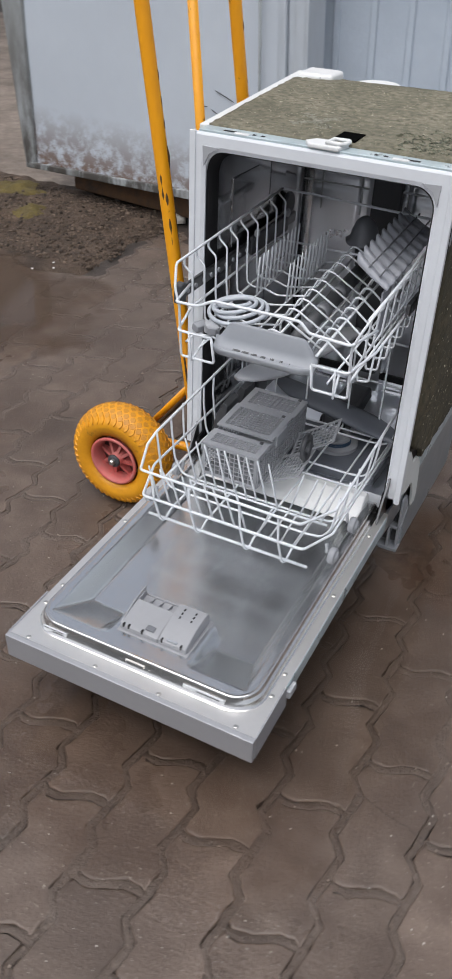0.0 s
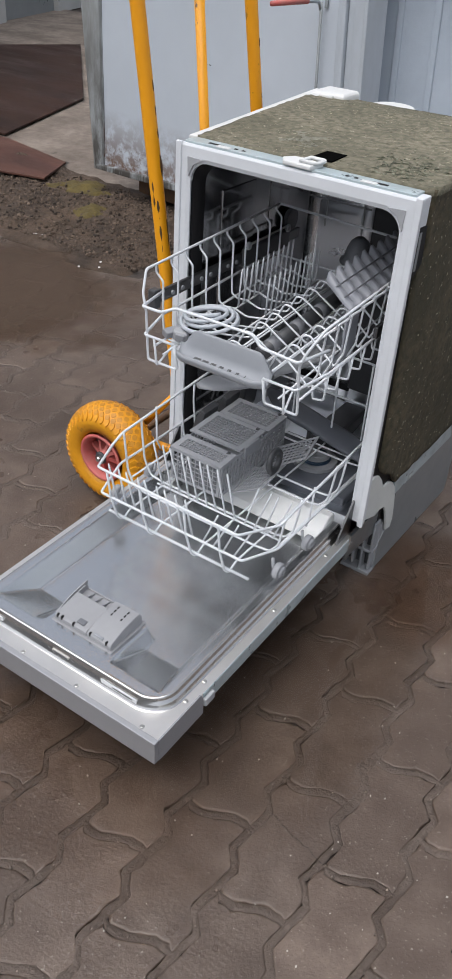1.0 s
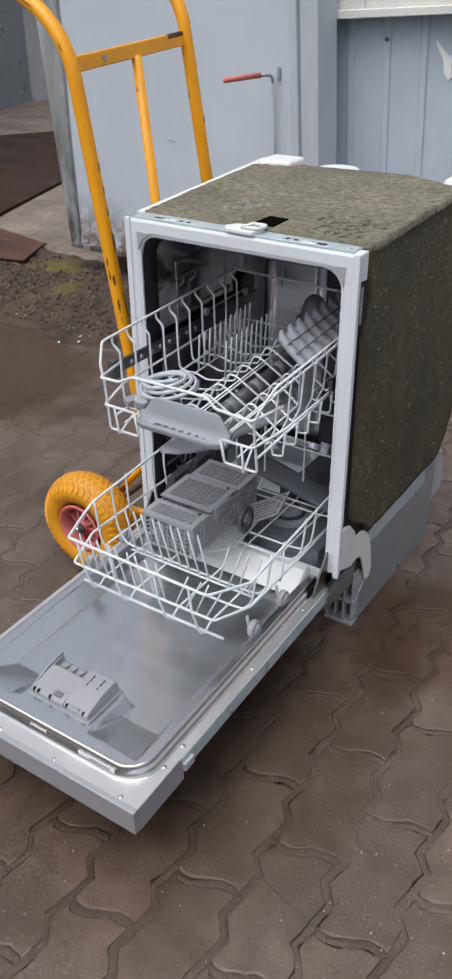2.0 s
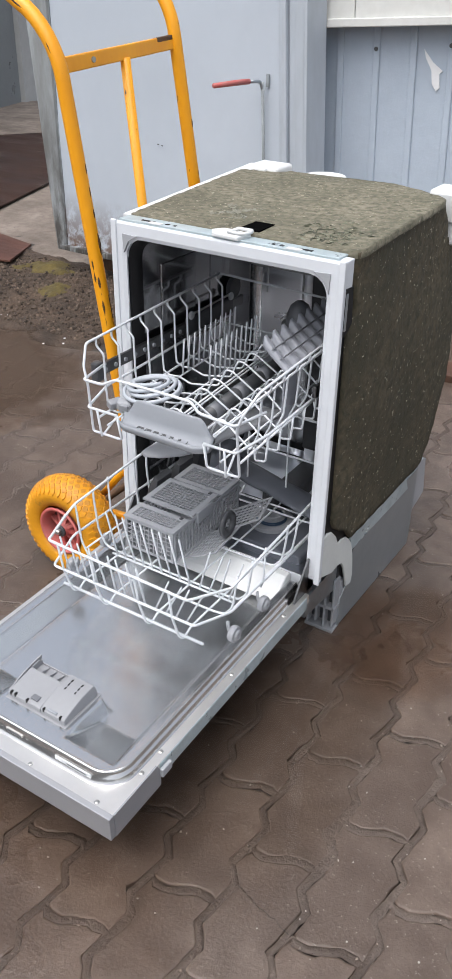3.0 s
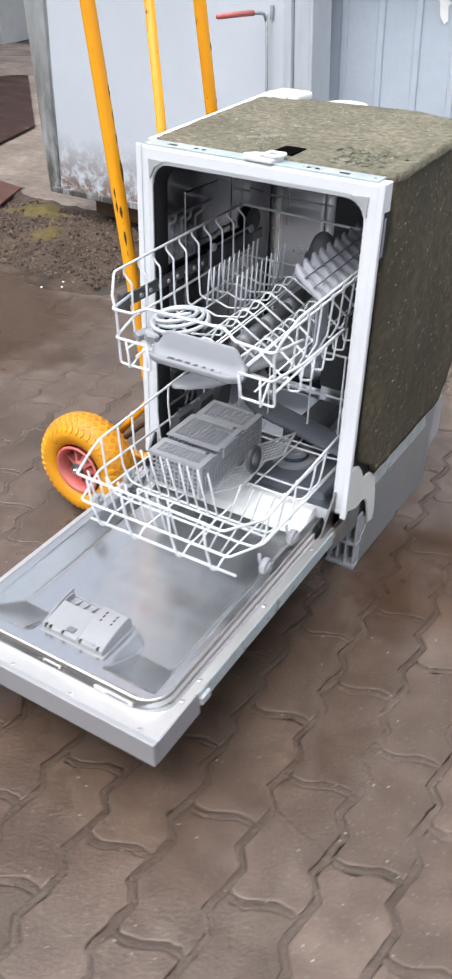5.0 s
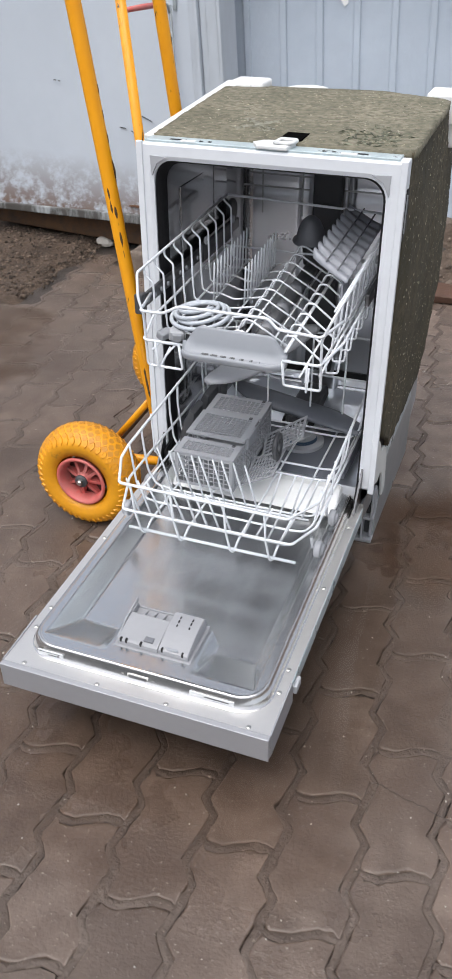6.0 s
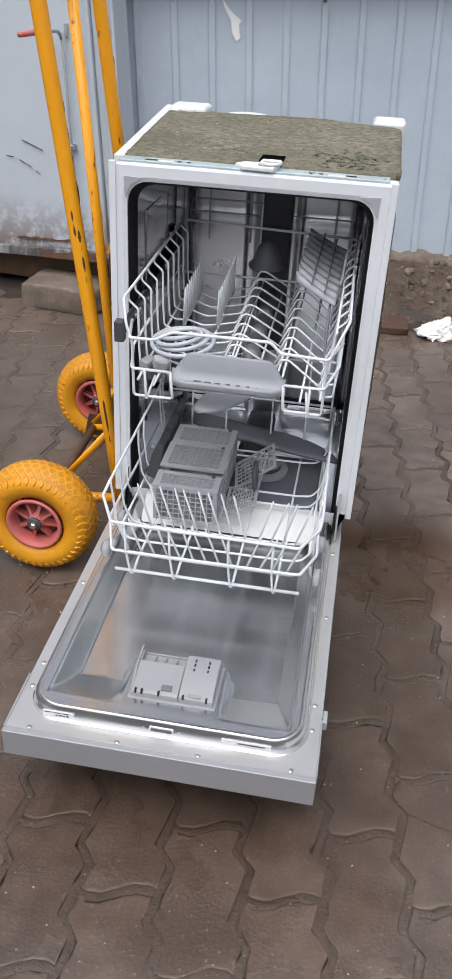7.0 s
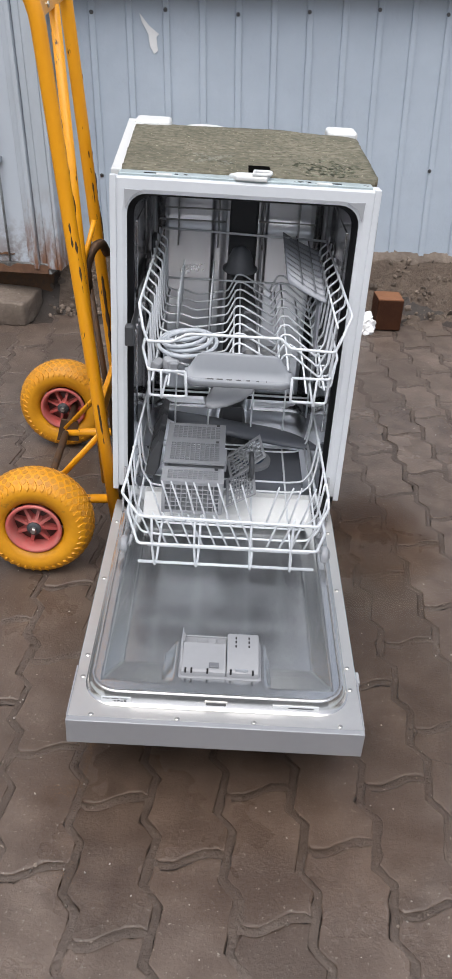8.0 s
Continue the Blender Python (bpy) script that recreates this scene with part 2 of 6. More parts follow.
M_sand = mat("gritty_joint_sand", (0.128, 0.098, 0.080), 0.55, tint=(0.058, 0.040, 0.030), scale=7, amount=0.9, bump=0.004, bump_scale=160, rough_var=0.15,
             spots=(0.24, 0.21, 0.18), spot_scale=140, spot_at=0.655, spot_soft=0.05, placed=True)
M_crumb = mat("brown_joint_crumbs", (0.22, 0.18, 0.15), 0.7, tint=(0.08, 0.06, 0.048), scale=30, amount=0.6, each=0.6)
M_joint = mat("dark_joint_sand", (0.055, 0.043, 0.036), 0.6, tint=(0.028, 0.021, 0.017), scale=9, amount=0.8, bump=0.004, bump_scale=140,
              spots=(0.15, 0.13, 0.11), spot_scale=170, spot_at=0.66, spot_soft=0.05)
M_soil = mat("damp_gravelly_soil", (0.130, 0.090, 0.064), 0.8, tint=(0.032, 0.023, 0.018), scale=6, amount=0.9, bump=0.02, bump_scale=45, rough_var=0.15,
             spots=(0.10, 0.085, 0.07), spot_scale=70, spot_at=0.64, spot_soft=0.04, spec=0.3)
M_earth = mat("dry_brown_earth", (0.165, 0.126, 0.098), 0.8, tint=(0.070, 0.050, 0.038), scale=7, amount=0.9, bump=0.016, bump_scale=50, spots=(0.24, 0.20, 0.165), spot_scale=60, spot_at=0.63, spot_soft=0.05, spec=0.3)
M_clod = mat("brown_rubble", (0.19, 0.150, 0.120), 0.75, tint=(0.085, 0.064, 0.050), scale=16, amount=0.8, bump=0.002, bump_scale=80, each=0.6, spec=0.3)
M_moss = mat("yellow_moss", (0.135, 0.100, 0.024), 0.9, tint=(0.060, 0.046, 0.018), scale=24, amount=0.8, bump=0.006, bump_scale=110)
M_water = wet_and_shade_film("muddy_puddle", 0.66, 0.50, (0.80, 0.70, 0.62), 0.75)
M_wet = wet_and_shade_film("wet_film", 0.19, 0.24, (0.78, 0.69, 0.62))
# these two films put the open door's shade into the damp ground's colour
M_door_side_shade = wet_and_shade_film("damp_and_shade_film_along_door", 0.22, 0.46, (0.91, 0.88, 0.85))
M_under_door_shade = wet_and_shade_film("damp_and_shade_film_under_door", 0.42, 0.24, (0.90, 0.86, 0.83))
M_conc = mat("stained_concrete", (0.30, 0.25, 0.21), 0.7, tint=(0.085, 0.064, 0.050), scale=4, amount=0.9, bump=0.003, bump_scale=70,
             spots=(0.09, 0.07, 0.06), spot_scale=5, spot_at=0.6, spot_soft=0.1)
M_stone = mat("weathered_concrete_block", (0.22, 0.175, 0.140), 0.75, tint=(0.085, 0.064, 0.050), scale=9, amount=0.9, bump=0.006, bump_scale=60,
              spots=(0.32, 0.27, 0.22), spot_scale=45, spot_at=0.63, spot_soft=0.06)
M_shelf = mat("dull_grey_plastic", (0.150, 0.156, 0.172), 0.45, scale=16, amount=0.3)
M_cupshelf = mat("mid_grey_plastic", (0.25, 0.26, 0.29), 0.42, scale=16, amount=0.25)
M_grit = mat("pale_grit", (0.42, 0.39, 0.35), 0.6, scale=16, amount=0.5)
M_pebble = mat("mixed_gravel", (0.128, 0.095, 0.071), 0.7, tint=(0.050, 0.035, 0.026), scale=16, amount=0.8, each=0.7, spec=0.3, bump=0.002, bump_scale=80)
M_plate = mat("wet_rusty_steel_plate", (0.050, 0.024, 0.017), 0.6, tint=(0.022, 0.012, 0.009), scale=4, amount=0.9, rough_var=0.25, spots=(0.17, 0.14, 0.12), spot_scale=9, stretch=(0.35, 1, 1),
              spot_at=0.63, spot_soft=0.05, bump=0.002, bump_scale=40, spec=0.2)
M_redplate = mat("reddish_rusty_plate", (0.125, 0.056, 0.040), 0.5, tint=(0.055, 0.026, 0.020), scale=5, amount=0.9, rough_var=0.2, bump=0.002, bump_scale=40, stretch=(0.35, 1, 1), spec=0.3)
M_wood = mat("reddish_brown_board", (0.105, 0.052, 0.032), 0.65, tint=(0.055, 0.028, 0.018), scale=9, amount=0.8, bump=0.002, bump_scale=60, stretch=(0.15, 1, 1))
M_block = mat("dark_brown_wooden_block", (0.060, 0.024, 0.012), 0.75, tint=(0.035, 0.014, 0.008), scale=10, amount=0.8, bump=0.002, bump_scale=70, spec=0.1)
M_blocktop = mat("orange_wood_face", (0.27, 0.115, 0.050), 0.65, tint=(0.17, 0.070, 0.032), scale=16, amount=0.7, bump=0.001, bump_scale=70, spots=(0.10, 0.05, 0.03), spot_scale=30, spot_at=0.68)
M_paper = mat("crumpled_white_plastic", (0.86, 0.86, 0.86), 0.45, scale=20, amount=0.2, bump=0.002, bump_scale=60)
M_plaster = mat("pale_yard_wall_plaster", (0.50, 0.50, 0.49), 0.8, tint=(0.36, 0.36, 0.35), scale=1.2, amount=0.7, bump=0.003, bump_scale=40)
M_print = mat("dark_label_print", (0.06, 0.06, 0.065), 0.6, scale=30, amount=0.2)
M_sticker = mat("white_label_film", (0.58, 0.60, 0.62), 0.4, scale=30, amount=0.15)


# ---------------------------------------------------------------- mesh helpers
PLACED = {}


def thing(name, at, label, category, group="", kind=""):
    """An Empty at a thing's base, to carry its parts."""
    ob = new(name)
    ob.empty_display_size = 0.05
    ob.location = at
    PLACED[ob] = Matrix.Translation(at)
    return tagged(ob, label, category, group, kind)


def link(name, me, material, parent=None, label="", smooth=False):
    if material and not me.materials:
        me.materials.append(material)
    if smooth:
        for p in me.polygons:
            p.use_smooth = True
    ob = new(name, me)
    if parent:
        ob.parent = parent
        ob.matrix_parent_inverse = PLACED.get(parent, Matrix()).inverted()
    return tagged(ob, label)


def part(name, bm, material, parent=None, label="", smooth=False):
    me = bpy.data.meshes.new(name)
    bm.normal_update()
    bm.to_mesh(me)
    bm.free()
    return link(name, me, material, parent, label, smooth)


def box(x0, x1, y0, y1, z0, z1, bevel=0.0, seg=2, bm=None):
    bm = bm or bmesh.new()
    v = [bm.verts.new((x, y, z)) for z in (z0, z1) for y in (y0, y1) for x in (x0, x1)]
    fs = [bm.faces.new([v[i] for i in q]) for q in ((0, 2, 3, 1), (4, 5, 7, 6), (0, 1, 5, 4), (2, 6, 7, 3), (0, 4, 6, 2), (1, 3, 7, 5))]
    if bevel:
        es = {e for f in fs for e in f.edges}
        bmesh.ops.bevel(bm, geom=list(es), offset=bevel, segments=seg, affect="EDGES", profile=0.5)
    return bm


def move(bm, m):
    bmesh.ops.transform(bm, matrix=m, verts=bm.verts)
    return bm


def fillet(pts, r=0.006, seg=4):
    """A polyline with its corners rounded."""
    pts = [Vector(p) for p in pts]
    out = [pts[0]]
    for a, b, c in zip(pts, pts[1:], pts[2:]):
        u, w = (a - b), (c - b)
        d = min(r, u.length * 0.45, w.length * 0.45)
        p, q = b + u.normalized() * d, b + w.normalized() * d
        for i in range(seg + 1):
            t = i / seg
            out.append((1 - t) ** 2 * p + 2 * t * (1 - t) * b + t * t * q)
    return out + [pts[-1]]


def sweep(pts, r, n=8, bm=None, closed=False, flat=1.0):
    """A round rod along a polyline."""
    bm = bm or bmesh.new()
    pts = [Vector(p) for p in pts]
    rings, normal = [], None
    k = len(pts)
    for i, p in enumerate(pts):
        a = pts[(i - 1) % k] if closed or i else p
        c = pts[(i + 1) % k] if closed or i < k - 1 else p
        d = (c - a).normalized()
        if normal is None:
            normal = d.orthogonal().normalized()
        normal = (normal - d * normal.dot(d)).normalized()
        side = d.cross(normal)
        rr = r[i] if isinstance(r, (list, tuple)) else r
        rings.append([bm.verts.new(p + normal * math.cos(2 * math.pi * j / n) * rr + side * math.sin(2 * math.pi * j / n) * rr * flat) for j in range(n)])
    for i in range(k if closed else k - 1):
        a, b = rings[i], rings[(i + 1) % k]
        for j in range(n):
            bm.faces.new((a[j], a[(j + 1) % n], b[(j + 1) % n], b[j]))
    if not closed:
        bm.faces.new(rings[0][::-1])
        bm.faces.new(rings[-1])
    return bm


def disc(centre, axis, r, h, n=24, bevel=0.0, bm=None):
    """A round of radius r and height h along axis, its base at centre."""
    bm = bm or bmesh.new()
    c, a = Vector(centre), Vector(axis).normalized()
    prof = [(0, 0), (r - bevel, 0), (r, bevel), (r, h - bevel), (r - bevel, h), (0, h)] if bevel else [(0, 0), (r, 0), (r, h), (0, h)]
    return lathe(prof, c, a, n, bm)


def lathe(prof, c, a, n=32, bm=None):
    """Turn a profile of (radius, height) about the axis a through c."""
    bm = bm or bmesh.new()
    c, a = Vector(c), Vector(a).normalized()
    u = a.orthogonal().normalized()
    w = a.cross(u)
    rings = []
    for r, h in prof:
        if r < 1e-6:
            rings.append([bm.verts.new(c + a * h)])
        else:
            rings.append([bm.verts.new(c + a * h + (u * math.cos(2 * math.pi * j / n) + w * math.sin(2 * math.pi * j / n)) * r) for j in range(n)])
    for p, q in zip(rings, rings[1:]):
        for j in range(n):
            a0, a1, b0, b1 = p[j % len(p)], p[(j + 1) % len(p)], q[j % len(q)], q[(j + 1) % len(q)]
            vs = []
            for v in (a0, a1, b1, b0):
                if v not in vs:
                    vs.append(v)
            if len(vs) > 2:
                bm.faces.new(vs)
    bmesh.ops.recalc_face_normals(bm, faces=bm.faces)
    return bm


def prism(outline, axis, a, b, bm=None, bevel=0.0, flare=0.0):
    """Extrude a flat outline along 'x', 'y' or 'z' from a to b; flare: how far its first side slants outwards over the whole length."""
    bm = bm or bmesh.new()
    put = {"x": lambda p, h: (h, p[0], p[1]), "y": lambda p, h: (p[0], h, p[1]), "z": lambda p, h: (p[0], p[1], h)}[axis]
    lo, hi = [bm.verts.new(put(p, a)) for p in outline], [bm.verts.new(put(p, b)) for p in outline]
    for v in (hi[0], hi[1], hi[-1]) if flare else ():
        v.co.x -= flare * 2
    n = len(outline)
    fs = [bm.faces.new(lo[::-1]), bm.faces.new(hi)]
    for i in range(n):
        fs.append(bm.faces.new((lo[i], lo[(i + 1) % n], hi[(i + 1) % n], hi[i])))
    bmesh.ops.recalc_face_normals(bm, faces=bm.faces)
    if bevel:
        bmesh.ops.bevel(bm, geom=[e for f in fs[:2] for e in f.edges], offset=bevel, segments=2, affect="EDGES", profile=0.5)
    return bm


def ring_loop(x0, x1, z0, z1, r, seg=6):
    """A rounded rectangle, counter-clockwise from its lower left."""
    out = []
    for cx, cz, a0 in ((x1 - r, z0 + r, -90), (x1 - r, z1 - r, 0), (x0 + r, z1 - r, 90), (x0 + r, z0 + r, 180)):
        for i in range(seg + 1):
            a = radians(a0 + 90 * i / seg)
            out.append((cx + r * math.cos(a), cz + r * math.sin(a)))
    return out


def band(loops, bm=None, closed=True):
    """Skin a row of equal loops of points."""
    bm = bm or bmesh.new()
    rows = [[bm.verts.new(p) for p in lp] for lp in loops]
    n = len(rows[0])
    for a, b in zip(rows, rows[1:]):
        for j in range(n if closed else n - 1):
            bm.faces.new((a[j], a[(j + 1) % n], b[(j + 1) % n], b[j]))
    return bm, rows


def sheet(x0, x1, y0, y1, nx, ny, height):
    """A grid whose height is a function of x and y."""
    bm = bmesh.new()
    vs = [[bm.verts.new((x0 + (x1 - x0) * i / nx, y0 + (y1 - y0) * j / ny, height(x0 + (x1 - x0) * i / nx, y0 + (y1 - y0) * j / ny))) for i in range(nx + 1)] for j in range(ny + 1)]
    for j in range(ny):
        for i in range(nx):
            bm.faces.new((vs[j][i], vs[j][i + 1], vs[j + 1][i + 1], vs[j + 1][i]))
    return bm


def step(a, b, x):
    t = min(1.0, max(0.0, (x - a) / (b - a)))
    return t * t * (3 - 2 * t)


def wobble(x, y, z=0.0):
    return noise.noise((x, y, z))


# ---------------------------------------------------------------- ground
def ground_height(x, y):
    far = min(1.0, max(0.0, (y - 1.62 - 0.14 * x) / 0.10)) * step(-1.0, -0.6, x) * 0.165 * (1 - step(2.4, 3.2, y))
    left = step(-1.15, -1.5, x) * step(0.88, 1.15, y)
    rough = 0.016 * wobble(x * 3, y * 3) + 0.012 * wobble(x * 9, y * 9, 3) + 0.008 * wobble(x * 24, y * 24, 7)
    soil = max(left, step(1.42, 1.6, y) * step(-3.0, -2.0, x))
    return -0.0072 + 0.0020 * wobble(x * 2.2, y * 2.2, 5) + 0.0016 * wobble(x * 11, y * 11, 8) + far + soil * (0.008 + rough)


bm = bmesh.new()
xs = [-400, -60, -15, -6] + [-4 + 0.05 * i for i in range(141)] + [6, 15, 60, 400]
ys = [-400, -60, -15, -6, -4, -3, -2, -1] + [-0.5 + 0.05 * i for i in range(71)] + [4, 6, 15, 60, 400]
grid = [[bm.verts.new((x, y, ground_height(x, y) if abs(x) < 5 and -2 < y < 3.5 else -0.0072)) for x in xs] for y in ys]
for j in range(len(ys) - 1):
    for i in range(len(xs) - 1):
        bm.faces.new((grid[j][i], grid[j][i + 1], grid[j + 1][i + 1], grid[j + 1][i]))
ground = tagged(part("ground", bm, M_joint, None, "damp dark sand and gritty soil of a yard", True), "", "ground", "", "structure")

# loose damp soil along the container and the yard's edge
bm = sheet(-3.4, -1.0, 0.86, 1.78, 110, 46, lambda x, y: ground_height(x, y) + 0.012 - 0.03 * max(step(-1.28, -1.12, x + 0.12 * wobble(y * 5, 1)), step(1.02, 0.88, y + 0.10 * wobble(x * 4, 3))))
tagged(part("soil", bm, M_soil, None, "damp gravelly soil beside the container", True), "", "soil", "", "structure")
bm = sheet(-0.62, 2.2, 1.44, 2.05, 150, 40, lambda x, y: ground_height(x, y) + 0.012 - 0.02 * step(1.64 + 0.14 * x, 1.55 + 0.14 * x, y) + 0.02 * step(1.5, 1.6, y) * (wobble(x * 8, y * 8, 3) + 0.5 * wobble(x * 22, y * 22, 6)))
tagged(part("soil", bm, M_earth, None, "slope of brown earth under the sheet wall", True), "", "soil", "", "structure")


def rubble(name, label, count, pick, size, seed, material=M_pebble):
    """Many angular stones in one mesh, each of its own size and turn."""
    rnd = random.Random(seed)
    g = (1 + 5 ** 0.5) / 2
    ico = [Vector(p).normalized() for p in ((-1, g, 0), (1, g, 0), (-1, -g, 0), (1, -g, 0), (0, -1, g), (0, 1, g), (0, -1, -g), (0, 1, -g), (g, 0, -1), (g, 0, 1), (-g, 0, -1), (-g, 0, 1))]
    tri = ((0, 11, 5), (0, 5, 1), (0, 1, 7), (0, 7, 10), (0, 10, 11), (1, 5, 9), (5, 11, 4), (11, 10, 2), (10, 7, 6), (7, 1, 8), (3, 9, 4), (3, 4, 2), (3, 2, 6), (3, 6, 8), (3, 8, 9), (4, 9, 5), (2, 4, 11), (6, 2, 10), (8, 6, 7), (9, 8, 1))
    vs, fs = [], []
    for _ in range(count):
        x, y, z = pick(rnd)
        s = size[0] + (size[1] - size[0]) * rnd.random() ** 3
        m = pose(x, y, z + s * 0.15, rnd.uniform(0, 360), rnd.uniform(0, 360), rnd.uniform(0, 360)) @ Matrix.Diagonal((s, s * rnd.uniform(0.6, 1), s * rnd.uniform(0.4, 0.8), 1))
        k = len(vs)
        vs += [tuple(m @ (p * rnd.uniform(0.8, 1.15))) for p in ico]
        fs += [tuple(k + i for i in f) for f in tri]
    me = bpy.data.meshes.new(name)
    me.from_pydata(vs, [], fs)
    return tagged(link(name, me, material, None, label), "", "gravel", "", "stuff")


def on_soil(rnd):
    x, y = rnd.uniform(-3.0, -1.18), rnd.uniform(1.04, 1.72)
    x -= 0.12 * wobble(y * 5, 1) * (x > -1.4)
    return x, y, ground_height(x, y) + 0.012


def on_verge(rnd):
    x = rnd.uniform(-0.65, 1.7)
    y = 1.56 + 0.14 * x + 0.18 * rnd.random()
    return x, y, ground_height(x, y) + 0.012


rubble("gravel", "small dark stones strewn over damp soil", 9500, on_soil, (0.0014, 0.0100), 3)
rubble("rubble", "crumbled stones and earth under the sheet wall", 1900, on_verge, (0.0018, 0.017), 4, M_clod)
rubble("grit", "fine pale grit scattered on wet pavers", 3000, lambda r: (r.uniform(-1.2, 1.2), r.uniform(-1.1, 1.4), 0.0), (0.0005, 0.0024), 5, M_grit)

for cx, cy, rx, ry, h in ((-1.95, 1.63, 0.11, 0.09, 0.020), (-1.73, 1.40, 0.07, 0.07, 0.018), (-2.08, 1.56, 0.05, 0.05, 0.012)):
    bm = sheet(cx - rx * 1.6, cx + rx * 1.6, cy - ry * 1.6, cy + ry * 1.6, 34, 30, lambda x, y: ground_height(x, y) + 0.010 + h * (1 - ((x - cx) / rx) ** 2 - ((y - cy) / ry) ** 2 + 0.9 * wobble(x * 14, y * 14, 2)) + 0.007 * wobble(x * 34, y * 34) + 0.004 * wobble(x * 80, y * 80))
    tagged(part("moss", bm, M_moss, None, "patch of yellowish moss on the soil", True), "", "moss", "", "stuff")

# shallow brown water, thinning out to a wet film; the two films at the door tint in its shade
for cx, cy, rx, ry, m, label in ((-1.50, 0.64, 0.66, 0.50, M_water, "shallow muddy brown puddle on the pavers"), (0.335, 0.17, 0.19, 0.24, M_wet, "dark wet patch on the pavers beside the dishwasher"), (0.27, -0.26, 0.22, 0.46, M_door_side_shade, "damp pavers along the open door with its shade tinted on"), (0.00, -0.60, 0.42, 0.24, M_under_door_shade, "damp pavers under the end of the door with its shade tinted on")):
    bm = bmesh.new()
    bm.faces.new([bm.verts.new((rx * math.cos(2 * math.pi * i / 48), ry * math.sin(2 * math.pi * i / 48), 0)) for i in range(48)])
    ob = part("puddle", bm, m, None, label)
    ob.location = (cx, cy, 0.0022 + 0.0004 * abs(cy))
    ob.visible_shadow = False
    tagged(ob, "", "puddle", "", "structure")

# broken concrete footing under the sheet wall
K, C = 0.14, 1.75


def wall_y(x):
    return C + K * x


bm = sheet(-0.72, 2.6, -0.022, 0.16, 160, 10, lambda x, t: 0.210 - step(0.0, -0.022, t) * 0.03 + 0.014 * wobble(x * 9, t * 20) + 0.014 * wobble(x * 24, t * 30, 4))
for v in bm.verts:
    v.co.y = wall_y(v.co.x) + v.co.y + 0.012 * wobble(v.co.x * 14, v.co.z * 8, 6)
low = [v for v in bm.verts if v.is_boundary and v.co.y < wall_y(v.co.x) - 0.004]
low.sort(key=lambda v: v.co.x)
feet = [bm.verts.new((v.co.x, v.co.y - 0.012, 0.02)) for v in low]
for a, b, c, d in zip(low, low[1:], feet[1:], feet):
    bm.faces.new((a, d, c, b))
tagged(part("footing", bm, M_stone, None, "broken rough concrete footing under the sheet wall", True), "", "footing", "", "structure")

# ---------------------------------------------------------------- profiled sheet wall
wall = thing("wall_sheet", (0.6, wall_y(0.6), 0.2), "blue-grey profiled steel sheet wall", "wall", "", "structure")
pitch, left_end, count = 0.1195, -0.84, 25
turn = Matrix.Rotation(math.atan(K), 4, "Z") @ Matrix(((1, 0, -0.05, 0.048), (0, 1, 0, 0), (0, 0, 1, 0), (0, 0, 0, 1)))   # the building stands a little askew to the paving
for k in range(-2, count):
    prof = [(0.0, 0.0), (0.046, 0.0), (0.0475, -0.007), (0.050, -0.0085), (0.066, -0.0085), (0.0685, -0.007), (0.070, 0.0), (pitch, 0.0)]
    bm = bmesh.new()
    rows = [[bm.verts.new((-0.507 - 0.058 + k * pitch + u, w + 0.0012 * wobble(k + u * 9, z * 3), z)) for u, w in prof] for z in [0.20 + 0.1 * i for i in range(15)]]
    for a, b in zip(rows, rows[1:]):
        for j in range(len(prof) - 1):
            bm.faces.new((a[j], a[j + 1], b[j + 1], b[j]))
    move(bm, Matrix.Translation((0, C, 0)) @ turn)
    part("panel", bm, M_wall, wall)
bm = box(-0.74, 2.5, 0.004, 0.06, 0.2, 1.6)
move(bm, Matrix.Translation((0, C, 0)) @ turn)
part("backing", bm, M_wall, wall)
for k in range(-1, 12):
    for z in (0.97, 0.47):
        u = -0.507 + 0.2375 * k
        bm = disc((u, -0.0085, z + 0.050 * (u + 0.27) + 0.008 * math.sin(k * 2.1)), (0, -1, 0), 0.0068, 0.003, 12, 0.001)
        disc((u, -0.0115, z + 0.050 * (u + 0.27) + 0.008 * math.sin(k * 2.1)), (0, -1, 0), 0.004, 0.003, 6, 0, bm)
        part("rivet", move(bm, Matrix.Translation((0, C, 0)) @ turn), M_rail, wall)
bm = prism([(-0.354, 0.964), (-0.323, 0.928), (-0.291, 0.905), (-0.301, 0.896), (-0.297, 0.857), (-0.309, 0.847), (-0.323, 0.868), (-0.327, 0.905), (-0.347, 0.939)], "y", -0.004, -0.0025)
part("sticker", move(bm, Matrix.Translation((0, C, 0)) @ turn), M_paper, wall, "torn scrap of white sticker")

fascia = thing("wall_fascia", (0.6, wall_y(0.6) - 0.05, 1.02), "white painted fascia above the sheet wall", "fascia", "", "structure")
for k, (a, b) in enumerate(((-0.75, -0.565), (-0.5635, 2.5))):
    bm = box(a, b, -0.065, -0.012, 1.028, 1.42, 0.004)
    for v in bm.verts:
        v.co.z += 0.05 * (v.co.x + 0.55)
    part("board", move(bm, Matrix.Translation((0, C, 0)) @ turn), M_beam, fascia)
bm = box(-0.75, 2.5, -0.078, -0.066, 1.02, 1.045, 0.003)
for v in bm.verts:
    v.co.z += 0.05 * (v.co.x + 0.55)
part("lip", move(bm, Matrix.Translation((0, C, 0)) @ turn), M_beam, fascia)

